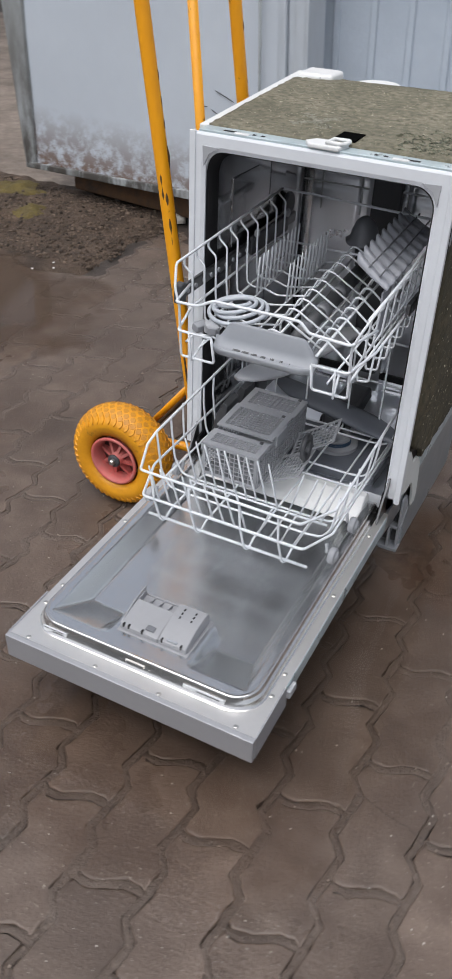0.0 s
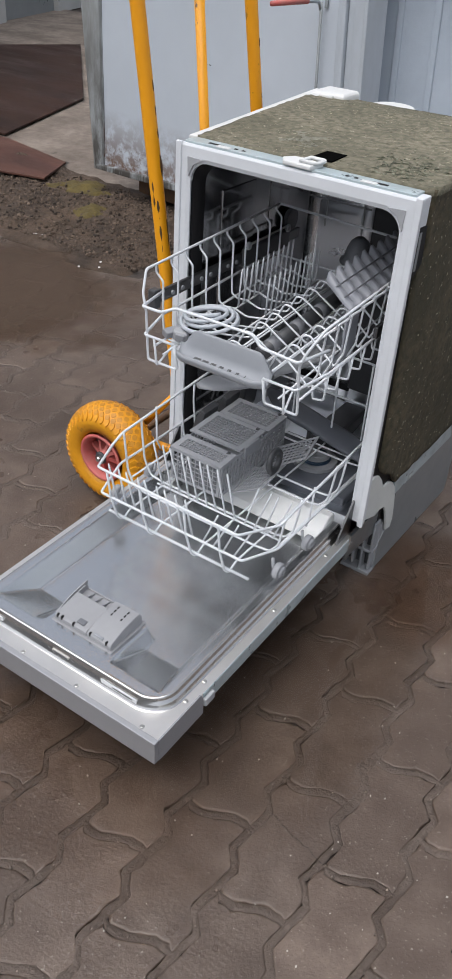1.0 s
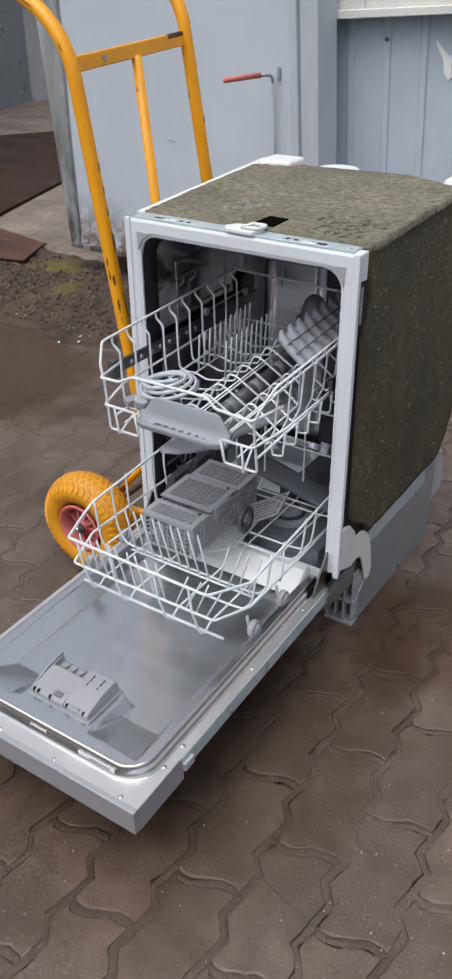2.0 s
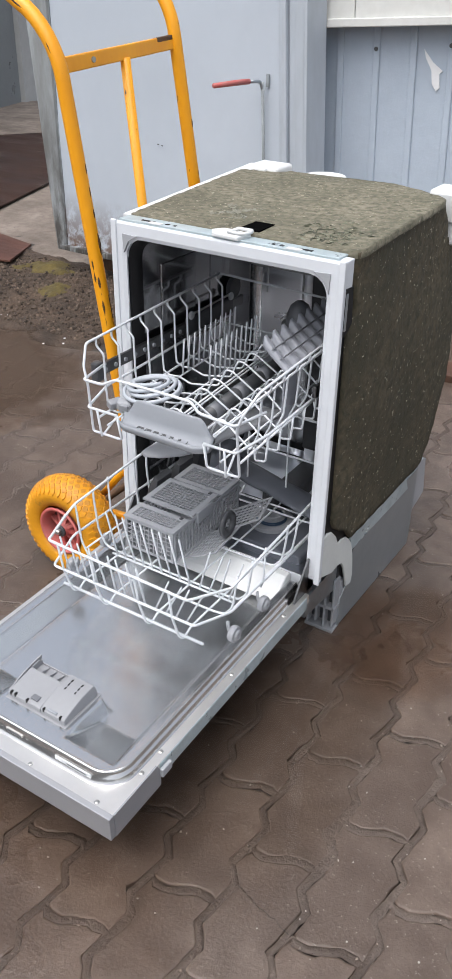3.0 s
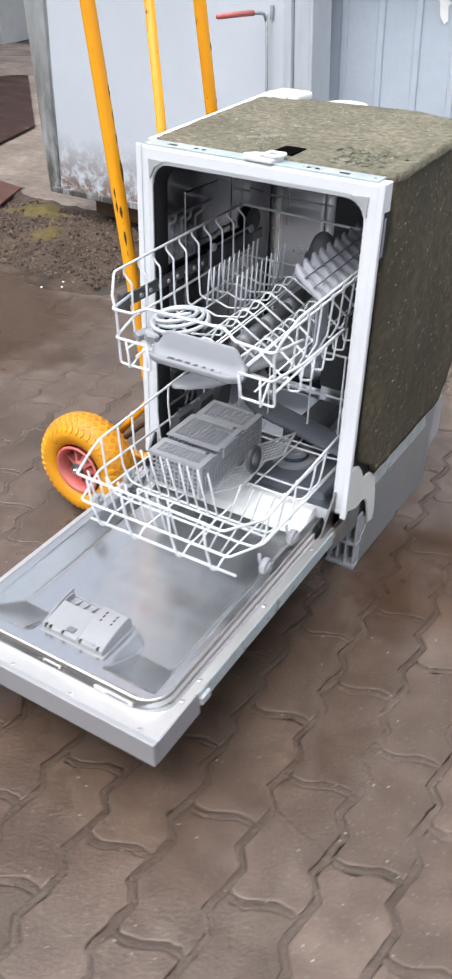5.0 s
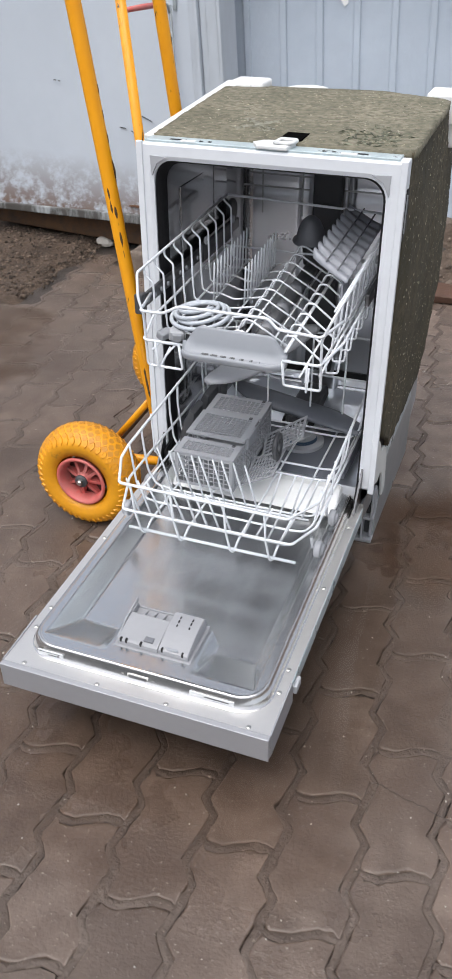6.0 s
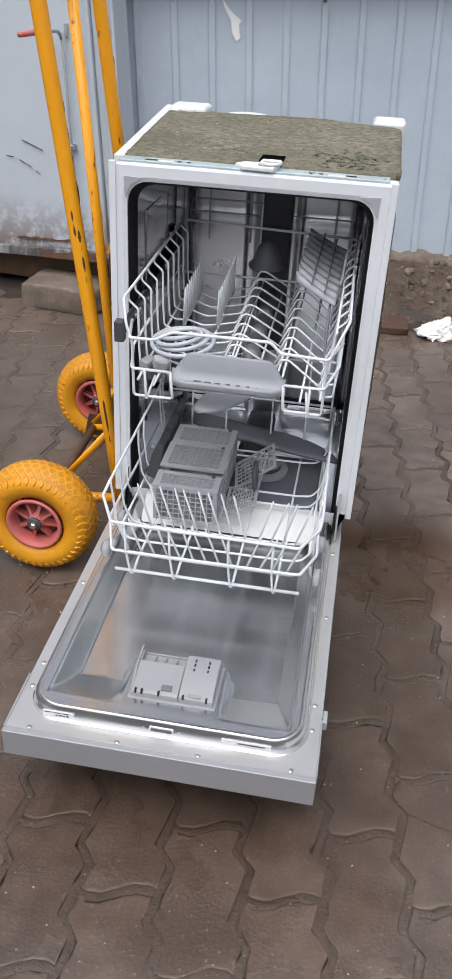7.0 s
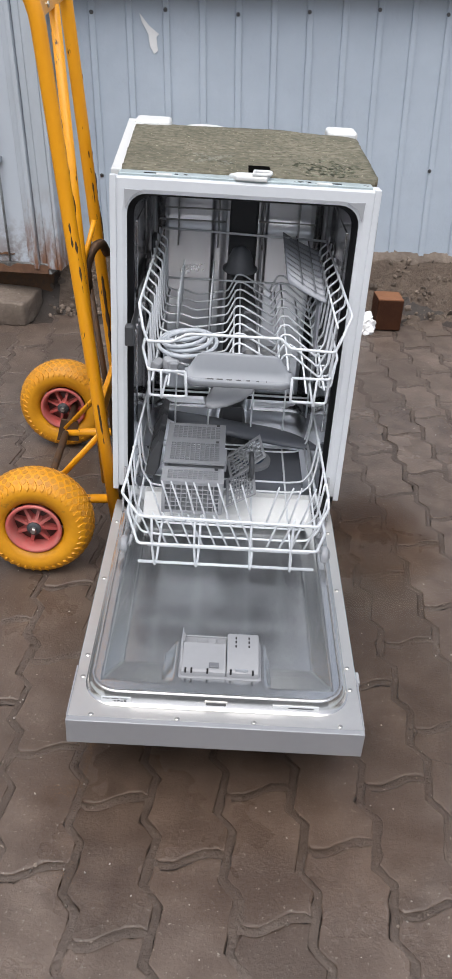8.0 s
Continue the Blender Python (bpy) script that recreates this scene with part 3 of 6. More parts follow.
# ---------------------------------------------------------------- container with its flat door
# built along u, then turned into its place
PLACE = Matrix.Translation((0, 1.409, 0)) @ Matrix.Rotation(math.atan(-0.131), 4, "Z")
U0, U1, UP = -1.937, -0.760, -0.632
EW = 0.056   # width of the leaf's edge channel


def put(bm):
    return move(bm, PLACE)


SKEW = Matrix(((1, 0, -0.065, 0.056), (0, 1, 0, 0), (0, 0, 1, 0), (0, 0, 0, 1)))


def foot_z(u):
    return 0.102 + 0.041 * (u - U0)


door_leaf = thing("container_door", (-1.4, 1.59, 0.11), "pale blue-grey flat steel container door with rust at its foot", "container door", "", "structure")
bm = sheet(U0 + EW, U1 + 0.075, 0.0, 1.0, 60, 70, lambda u, t: 0.003 * wobble(u * 2.5, t * 6) + 0.0008 * wobble(u * 9, t * 22))
for v in bm.verts:
    z0 = foot_z(v.co.x) + 0.022
    v.co = Vector((v.co.x, -v.co.z, z0 + (2.05 - z0) * v.co.y))
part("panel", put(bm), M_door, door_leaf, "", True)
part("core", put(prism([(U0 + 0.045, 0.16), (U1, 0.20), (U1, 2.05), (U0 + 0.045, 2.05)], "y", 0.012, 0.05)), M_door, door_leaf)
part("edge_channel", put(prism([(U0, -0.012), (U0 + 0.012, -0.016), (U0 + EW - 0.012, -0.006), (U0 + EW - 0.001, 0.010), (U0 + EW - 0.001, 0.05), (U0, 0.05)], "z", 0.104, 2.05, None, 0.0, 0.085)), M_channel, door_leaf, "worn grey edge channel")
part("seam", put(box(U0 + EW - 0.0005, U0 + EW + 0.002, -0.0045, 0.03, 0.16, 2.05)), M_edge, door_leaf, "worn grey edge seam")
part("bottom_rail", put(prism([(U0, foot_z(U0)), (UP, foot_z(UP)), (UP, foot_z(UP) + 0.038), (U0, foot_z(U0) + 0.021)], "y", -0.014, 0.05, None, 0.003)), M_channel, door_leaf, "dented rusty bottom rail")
part("lock_rod", put(move(sweep([(-0.822, -0.016, 0.19), (-0.819, -0.020, 0.50), (-0.815, -0.020, 0.856)], [0.0040, 0.0046, 0.005]), SKEW)), M_edge, door_leaf, "painted lock rod", True)
part("lock_bracket", put(box(-0.808, -0.786, -0.028, -0.002, 0.515, 0.533, 0.003)), M_galv, door_leaf)
part("lock_plate", put(box(-0.812, -0.800, -0.008, -0.002, 0.840, 0.880, 0.002)), M_edge, door_leaf, "worn lock plate")
part("lock_arm", put(sweep(fillet([(-0.815, -0.020, 0.835), (-0.819, -0.028, 0.858), (-0.828, -0.085, 0.860)], 0.018), 0.0055)), M_galv, door_leaf, "", True)
part("lever", put(sweep([(-0.828, -0.075, 0.860), (-0.836, -0.15, 0.859), (-0.842, -0.232, 0.857)], [0.0085, 0.0085, 0.0075], 12)), M_red, door_leaf, "bright red lever grip", True)
for a, b, z, d in ((-0.985, -0.945, 0.525, -0.012), (-0.945, -0.91, 0.512, -0.012), (-1.00, -0.975, 0.462, -0.010), (-0.97, -0.955, 0.450, -0.008), (-0.94, -0.925, 0.432, -0.008), (-1.045, -1.02, 0.47, 0.0), (-1.315, -1.305, 0.605, 0.0), (-1.295, -1.287, 0.603, 0.0)):
    part("scratch", put(prism([(a, z), (b, z + d - 0.001), (b, z + d + 0.0015), (a, z + 0.003)], "y", -0.0062, -0.0042)), M_print, door_leaf, "dark paint scratch")
rnd = random.Random(12)
edge = [(-1.03 + 0.012 * k, foot_z(-1.03 + 0.012 * k) + 0.060 + rnd.uniform(-0.002, 0.002)) for k in range(23)]
part("weld_seam", put(prism(edge + [(u, z + rnd.uniform(0.003, 0.010)) for u, z in reversed(edge)], "y", -0.0068, 0.0)), M_streak, door_leaf, "rust-brown seam above the bottom rail")
edge = [(-0.93 + 0.0125 * k, foot_z(-0.93 + 0.0125 * k) + 0.002) for k in range(24)]
part("rust_crust", put(prism(edge + [(u, z + 0.020 + 0.016 * wobble(u * 30, 3.0) + 0.010 * step(-0.9, -0.7, u)) for u, z in reversed(edge)], "y", -0.0172, -0.010)), M_streak, door_leaf, "flaking brown rust along the bottom rail")
post = thing("container_post", (-0.69, 1.50, 0.15), "pale grey corner post with pressed grooves", "corner post", "", "structure")
for a, b, f, m in ((-0.758, -0.735, -0.010, M_post), (-0.733, -0.717, -0.026, M_post), (-0.715, -0.690, -0.012, M_post), (-0.688, -0.650, -0.020, M_post), (-0.648, -0.636, -0.026, M_post)):
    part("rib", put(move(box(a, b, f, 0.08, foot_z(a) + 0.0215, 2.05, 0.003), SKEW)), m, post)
tagged(part("container_sill", put(box(-1.75, -0.66, 0.07, 0.24, 0.03, 0.15, 0.008)), M_rust, None, "rusty dark bottom beam of the container"), "", "container beam", "", "structure")
body = thing("container_body", (-1.2, 2.6, 0.05), "closed steel box of the storage container", "container", "", "structure")
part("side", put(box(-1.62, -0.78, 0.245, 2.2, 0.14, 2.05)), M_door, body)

# ---------------------------------------------------------------- yard on the far side of the container
slab = tagged(part("concrete_slab", sheet(-7.5, -1.75, 1.72, 5.8, 90, 60, lambda x, y: 0.012 + 0.006 * wobble(x * 2, y * 2) - 0.03 * step(1.80, 1.72, y)), M_conc, None, "stained pale concrete slab", True), "", "concrete slab", "", "structure")
for pts, m, label in (([(-3.4, 1.22), (-2.150, 1.570), (-2.262, 1.825), (-2.75, 1.93), (-3.4, 1.95)], M_redplate, "reddish rusty steel plate lying on concrete"),
                      ([(-2.83, 1.98), (-3.16, 2.92), (-4.49, 4.33), (-4.95, 3.6), (-3.9, 2.02)], M_plate, "wet dark steel plate with pale flakes lying on concrete")):
    ob = part("steel_plate", prism(pts, "z", 0.020, 0.030, None, 0.002), m, None, label)
    tagged(ob, "", "steel plate", "plates on the yard floor")
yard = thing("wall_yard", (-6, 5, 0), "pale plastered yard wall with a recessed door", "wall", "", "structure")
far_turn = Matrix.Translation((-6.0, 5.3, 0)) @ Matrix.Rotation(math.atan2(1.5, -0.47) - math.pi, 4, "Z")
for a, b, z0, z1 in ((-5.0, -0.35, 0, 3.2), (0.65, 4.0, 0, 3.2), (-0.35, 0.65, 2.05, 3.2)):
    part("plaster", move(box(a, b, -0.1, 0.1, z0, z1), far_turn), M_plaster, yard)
part("door", move(box(-0.35, 0.65, 0.0, 0.05, 0.0, 2.05), far_turn), M_base, yard, "grey recessed door")

# unseen wall added behind the camera to darken what the steel reflects
rear = thing("wall_rear", (0, -12, 0), "unseen plain grey wall added behind to tone the reflections", "wall", "", "structure")
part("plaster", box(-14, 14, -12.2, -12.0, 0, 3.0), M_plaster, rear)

# ---------------------------------------------------------------- things lying about
bm = bmesh.new()
bmesh.ops.create_icosphere(bm, subdivisions=2, radius=0.032)
for v in bm.verts:
    v.co = Vector((v.co.x * 1.2, v.co.y * 0.8, max(-0.012, v.co.z * 0.7))) * (1 + 0.3 * wobble(v.co.x * 30, v.co.y * 30, v.co.z * 30))
tagged(part("stone", move(bm, pose(-1.19, 1.64, ground_height(-1.19, 1.64) + 0.02)), M_grit, None, "pale broken stone under the container door"), "", "stone")

bm = box(-0.135, 0.135, -0.095, 0.095, 0, 0.090, 0.010, 2)
for _ in range(2):
    bmesh.ops.subdivide_edges(bm, edges=[e for e in bm.edges if e.calc_length() > 0.02], cuts=3, use_grid_fill=True)
for v in bm.verts:
    c = v.co.copy()
    for f, k in ((7, 0.008), (24, 0.006), (60, 0.003)):
        v.co += Vector((wobble(c.x * f, c.y * f, c.z * f), wobble(c.y * f, c.z * f, c.x * f + 4), 0.7 * wobble(c.z * f, c.x * f, c.y * f + 8))) * k
move(bm, pose(-0.825, 1.478, -0.004, 0, 0, -8))
tagged(part("kerb_stone", bm, M_stone, None, "weathered concrete kerb stone lying on the ground", True), "", "kerb stone")

bm = box(-0.30, 0.27, -0.05, 0.045, 0, 0.028, 0.004)
bmesh.ops.subdivide_edges(bm, edges=[e for e in bm.edges if e.calc_length() > 0.2], cuts=16, use_grid_fill=True)
for v in bm.verts:
    v.co += Vector((0, wobble(v.co.x * 12, v.co.z * 20) * 0.012, wobble(v.co.x * 9, v.co.y * 12, 3) * 0.006))
tagged(part("board", move(bm, pose(0.10, 1.525, 0.006, 7, 0, 6)), M_wood, None, "reddish-brown wet board lying along the footing"), "", "board")

bm = box(-0.047, 0.047, -0.05, 0.05, 0, 0.112, 0.004, 2)
block = tagged(part("wooden_block", move(bm, pose(0.572, 1.585, 0.004, 0, 0, 3)), M_block, None, "dark brown wooden block with a pale orange top"), "", "wooden block")
part("top", move(box(-0.045, 0.045, -0.048, 0.048, 0.111, 0.1145), pose(0.572, 1.585, 0.004, 0, 0, 3)), M_blocktop, block, "pale orange wood face")

bm = bmesh.new()
bmesh.ops.create_icosphere(bm, subdivisions=4, radius=1)
for v in bm.verts:
    d = v.co.normalized()
    k = 1.15 + 0.30 * wobble(d.x * 1.8, d.y * 1.8, d.z * 1.8) - 0.55 * abs(wobble(d.x * 2.6, d.y * 2.6, d.z * 2.6)) - 0.35 * abs(wobble(d.x * 6, d.y * 6, d.z * 6 + 5))
    v.co = Vector((d.x * 0.066 * k, d.y * 0.056 * k, max(-0.25, d.z) * (0.044 + 0.026 * d.x) * k + 0.013))
tagged(part("plastic_scrap", move(bm, pose(0.468, 1.535, 0.0)), M_paper, None, "crumpled white plastic scrap beside the block"), "", "plastic scrap")
bm = box(-0.022, 0.022, -0.002, 0.002, 0, 0.003)
tagged(part("litter", move(bm, pose(-1.69, 1.067, 0.012, 0, 0, 20)), M_paper, None, "tiny white litter stick on the soil"), "", "litter")
rnd = random.Random(8)
for x, y in ((-1.33, 1.02), (-1.30, 0.98), (-1.36, 0.94)):
    bm = bmesh.new()
    bmesh.ops.create_icosphere(bm, subdivisions=1, radius=0.0055)
    for v in bm.verts:
        v.co = Vector((v.co.x * rnd.uniform(0.7, 1.3), v.co.y * rnd.uniform(0.7, 1.3), v.co.z * 0.4 + 0.004))
    tagged(part("litter", move(bm, pose(x, y, ground_height(x, y) + 0.014)), M_paper, None, "tiny pale crumb of litter on the soil"), "", "litter")

# ---------------------------------------------------------------- dishwasher: cabinet
washer = thing("dishwasher", (0, 0.25, 0), "open slim built-in dishwasher with felt-covered sides standing on pavers", "dishwasher")
TOP = 0.793

# white front frame with a rounded opening
outer = ring_loop(-0.224, 0.224, 0.200, TOP, 0.004)
inner = ring_loop(-0.196, 0.194, 0.150, TOP - 0.027, 0.034)
bm, rows = band([[(x, y, z) for x, z in lp] for lp, y in ((outer, 0.006), (outer, 0.002), (ring_loop(-0.220, 0.220, 0.204, TOP - 0.004, 0.004), 0.0), (ring_loop(-0.203, 0.201, 0.150, TOP - 0.020, 0.030), 0.0), (inner, 0.003), (inner, 0.009))])
dead = [f for f in bm.faces if all(v.co.z < 0.24 and abs(v.co.x) < 0.2 for v in f.verts)]
bmesh.ops.delete(bm, geom=dead, context="FACES")
part("front_frame", bm, M_frame, washer, "white front frame")
for s in (-1, 1):
    part("post_strip", box(min(s * 0.2242, s * 0.213), max(s * 0.2242, s * 0.213), -0.003, 0.003, 0.196, TOP + 0.002, 0.0015), M_frame, washer)
    part("corner_gusset", prism([(s * 0.200, TOP - 0.020), (s * 0.170, TOP - 0.0215), (s * 0.188, TOP - 0.032), (s * 0.198, TOP - 0.052)], "y", -0.002, 0.003), M_light, washer, "grey corner gusset")
# black filler painting the shade in the gap between post and mat
for s in (-1, 1):
    part("side_shadow_gap", box(min(s * 0.196, s * 0.2135), max(s * 0.196, s * 0.2150), 0.0065, 0.12, 0.24, TOP - 0.06), M_black, washer, "black strip beside the post")
seal_in = ring_loop(-0.1875, 0.1865, 0.150, TOP - 0.035, 0.034)
bm, rows = band([[(x, y, z) for x, z in lp] for lp, y in ((ring_loop(-0.200, 0.198, 0.146, TOP - 0.024, 0.034), 0.0085), (inner, 0.010), (ring_loop(-0.191, 0.189, 0.150, TOP - 0.032, 0.034), 0.020), (seal_in, 0.026), (seal_in, 0.036))])
dead = [f for f in bm.faces if all(v.co.z < 0.20 and abs(v.co.x) < 0.18 for v in f.verts)]
bmesh.ops.delete(bm, geom=dead, context="FACES")
part("door_seal", bm, M_black, washer, "black rubber door seal", True)

# metal rail along the top front, with its slots
part("top_rail", box(-0.21, 0.21, 0.004, 0.034, TOP - 0.002, TOP + 0.004, 0.001), M_zinc, washer, "galvanised top rail")
for x, w in ((-0.155, 0.014), (-0.115, 0.003), (-0.10, 0.003), (0.09, 0.003), (0.105, 0.003), (0.145, 0.014)):
    part("slot", box(x - w, x + w, 0.012, 0.018, TOP + 0.0036, TOP + 0.0046), M_black, washer)
for x in (-0.135, 0.13):
    part("clip", box(x - 0.013, x + 0.013, 0.004, 0.014, TOP + 0.003, TOP + 0.0055, 0.001), M_foil, washer)
latch = part("latch", prism([(-0.028, 0.018), (-0.016, -0.001), (0.034, -0.003), (0.040, 0.028), (0.006, 0.038), (-0.016, 0.035)], "z", TOP + 0.003, TOP + 0.010, None, 0.002), M_foil, washer, "white plastic latch")
part("latch_tongue", sweep(fillet([(0.012, 0.006, TOP + 0.013), (0.040, 0.008, TOP + 0.013), (0.042, 0.034, TOP + 0.013), (0.014, 0.034, TOP + 0.013)], 0.008), 0.003, 8, None, True), M_foil, latch, "", True)
part("latch_opening", box(0.004, 0.041, 0.052, 0.104, TOP + 0.004, TOP + 0.0094), M_void, washer, "dark square opening behind the latch")

# felt mats over the top and the sides
def padded(edges, place, n=44, m=60, thick=0.012):
    """A soft mat between two edges given row by row: lo(t), hi(t), with a folded border."""
    bm = bmesh.new()
    rows = []
    for j in range(m + 1):
        t = j / m
        a, b = edges(t)
        rows.append([bm.verts.new(place(a[0] + (b[0] - a[0]) * i / n, a[1] + (b[1] - a[1]) * i / n, 0.0)) for i in range(n + 1)])
    for p, q in zip(rows, rows[1:]):
        for i in range(n):
            bm.faces.new((p[i], p[i + 1], q[i + 1], q[i]))
    rim = rows[0] + [r[-1] for r in rows[1:]] + rows[-1][-2::-1] + [r[0] for r in rows[-2:0:-1]]
    low = [bm.verts.new(v.co + Vector(place(0, 0, -thick)) - Vector(place(0, 0, 0))) for v in rim]
    k = len(rim)
    for i in range(k):
        bm.faces.new((rim[i], low[i], low[(i + 1) % k], rim[(i + 1) % k]))
    bmesh.ops.recalc_face_normals(bm, faces=bm.faces)
    return bm


def curve_of(knots, t):
    for (t0, v0), (t1, v1) in zip(knots, knots[1:]):
        if t <= t1:
            return v0 + (v1 - v0) * (t - t0) / (t1 - t0)
    return knots[-1][1]


def top_edges(t):
    y = 0.036 + 0.487 * t
    ragged = 0.0025 * wobble(t * 30, 1.0)
    return (curve_of([(0, -0.208), (1, -0.229)], t) + ragged, y - 0.012 * t), (curve_of([(0, 0.205), (0.04, 0.226), (0.76, 0.2255), (0.86, 0.190), (0.95, 0.140), (1, 0.075)], t) + ragged, y)


def rise(y):
    """The cover lifts a little towards the back."""
    return 0.015 * min(1.0, max(0.0, (y - 0.05) / 0.43))


def top_place(x, y, h):
    return (x, y, TOP + 0.0065 + rise(y) + h + 0.0020 * wobble(x * 14, y * 14) * step(0.11, 0.2, y) + 0.0010 * wobble(x * 38, y * 38, 4) * step(0.09, 0.13, y) + 0.0006 * wobble(x * 75, y * 75) - 0.012 * step(0.40, 0.52, y))


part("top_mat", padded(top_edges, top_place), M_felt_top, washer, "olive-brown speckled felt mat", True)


def side_edges(t):
    z = 0.228 + 0.569 * t
    a = curve_of([(0, 0.130), (0.06, 0.100), (0.10, 0.056), (0.14, 0.044), (0.80, 0.034), (0.815, 0.056), (1, 0.048)], t)
    b = curve_of([(0, 0.488), (0.14, 0.530), (0.34, 0.547), (0.62, 0.537), (0.865, 0.506), (0.872, 0.448), (0.93, 0.440), (1, 0.402)], t)
    return (a, z + 0.004 * wobble(t * 9, 3.0)), (b, z)


def bulge(y, z):
    """The loose mat stands off the side in its middle."""
    return 0.010 * step(0.03, 0.10, y) * math.sin(math.pi * min(1.0, max(0.0, (z - 0.22) / 0.56)))


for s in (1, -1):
    part("side_mat", padded(side_edges if s > 0 else lambda t: side_edges(t * 0.955), lambda y, z, h: (s * (0.2215 - 0.005 * (s < 0) + bulge(y, z) * (s > 0) + h + 0.0016 * wobble(y * 30, z * 30, s) + 0.003 * wobble(y * 8, z * 8, s) + 0.0013 * wobble(y * 65, z * 65, s) - 0.006 * step(0.06, 0.02, y) * step(0.6, 0.3, z)), y, z + rise(y) * step(0.6, 0.79, z)), 40, 56, 0.008), M_felt, washer, "speckled felt mat with the side's shade in its colour", True)


def flecks(count, seed, place):
    """Loose fibres and chips standing out of a mat."""
    rnd = random.Random(seed)
    vs, fs = [], []
    for _ in range(count):
        a, b = rnd.random(), rnd.random()
        t, l, w = rnd.uniform(0, 6.28), rnd.uniform(0.0008, 0.0032), rnd.uniform(0.0004, 0.0011)
        k = len(vs)
        for du, dv, h in ((-l, 0, 0.0002), (0, -w, 0.0004), (l, 0, 0.0002), (0, w, 0.0010)):
            vs.append(place(a, b, du * math.cos(t) - dv * math.sin(t), du * math.sin(t) + dv * math.cos(t), h))
        vs.append(place(a, b, 0, 0, -0.002))
        fs += [(k, k + 1, k + 2, k + 3), (k + 1, k, k + 4), (k + 2, k + 1, k + 4), (k + 3, k + 2, k + 4), (k, k + 3, k + 4)]
    me = bpy.data.meshes.new("fibre")
    me.from_pydata(vs, [], fs)
    return me


def fleck_top(a, b, du, dv, h):
    e, f = top_edges(b * 0.96 + 0.02)
    x, y = e[0] + (f[0] - e[0]) * (0.03 + 0.94 * a) + du, e[1] + (f[1] - e[1]) * a + dv
    return top_place(x, y, h)


def side_place(y, z, h):
    return (0.2215 + bulge(y, z) + h + 0.0016 * wobble(y * 30, z * 30, 1) + 0.003 * wobble(y * 8, z * 8, 1) + 0.0013 * wobble(y * 65, z * 65, 1) - 0.006 * step(0.06, 0.02, y) * step(0.6, 0.3, z), y, z + rise(y) * step(0.6, 0.79, z))


def fleck_side(a, b, du, dv, h):
    e, f = side_edges(b * 0.96 + 0.02)
    return side_place(e[0] + (f[0] - e[0]) * (0.03 + 0.94 * a) + du, e[1] + dv, h)


for name, place, n in (("top_mat", fleck_top, 620), ("side_mat", fleck_side, 640)):
    holder = next(o for o in washer.children if o.name.startswith(name))
    tagged(link("fibre", flecks(n, n, place), M_fleck, holder), "", "", "", "stuff")
holder = next(o for o in washer.children if o.name.startswith("top_mat"))


def fleck_smear(a, b, du, dv, h):
    x, y = -0.058 + 0.075 * (a - 0.5) * (0.6 + 0.4 * math.sin(b * 9)), 0.140 + 0.080 * (b - 0.5) * (0.7 + 0.3 * math.cos(a * 7))
    return top_place(x + du * 1.8, y + dv * 1.8, h)


def fleck_lump(a, b, du, dv, h):
    r, t = math.sqrt(a) * (1 + 0.25 * math.sin(b * 31)), 6.28 * b
    return top_place(0.145 + 0.055 * r * math.cos(t) + du * 2.2, 0.112 + 0.062 * r * math.sin(t) + dv * 2.2, h * 2.0)


tagged(link("loosened_fluff", flecks(170, 31, fleck_lump), M_lump, holder, "greenish lumps of loosened felt"), "", "", "", "stuff")
tagged(link("dried_smear", flecks(420, 77, fleck_smear), M_dust, holder, "pale dried smear on the mat"), "", "", "", "stuff")
bm = prism([(-0.226, 0.036), (-0.198, 0.036), (-0.212, 0.50), (-0.248, 0.50)], "z", TOP - 0.02, TOP + 0.004, None, 0.002)
for v in bm.verts:
    v.co.z += rise(v.co.y)
part("top_edge_foil", bm, M_foil, washer, "white plastic edge strip")

# stainless tub
part("shell_back", box(-0.21, 0.21, 0.432, 0.445, 0.20, 0.775), M_galv, washer)
X, Y1, Z0, Z1 = 0.188, 0.415, 0.165, 0.772
tub_loops = []
for y, g in ((0.034, 0.0), (0.10, 0.0), (0.30, -0.002), (Y1 - 0.025, -0.004), (Y1 - 0.006, -0.014), (Y1, -0.03)):
    tub_loops.append([(x, y, z) for x, z in ring_loop(-X - g, X + g, Z0 - g, Z1 + g, 0.03)])
bm, rows = band(tub_loops)
for f in bm.faces:
    f.normal_flip()
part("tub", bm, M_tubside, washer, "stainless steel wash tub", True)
def tub_back(x, z):
    col = step(0.045, 0.037, abs(x - 0.008)) * 0.012
    pan = step(0.052, 0.060, abs(x)) * step(0.163, 0.155, abs(x)) * step(0.20, 0.21, z) * step(0.735, 0.725, z)
    groove = 0.004 * step(0.006, 0.002, abs(z - 0.627))
    return col + 0.007 * pan - groove
bm = sheet(-X, X, Z0 - 0.02, Z1 + 0.02, 90, 70, tub_back)
move(bm, Matrix(((1, 0, 0, 0), (0, 0, -1, Y1 + 0.001), (0, 1, 0, 0), (0, 0, 0, 1))))
part("tub_back", bm, M_steel, washer, "pressed stainless back wall", True)
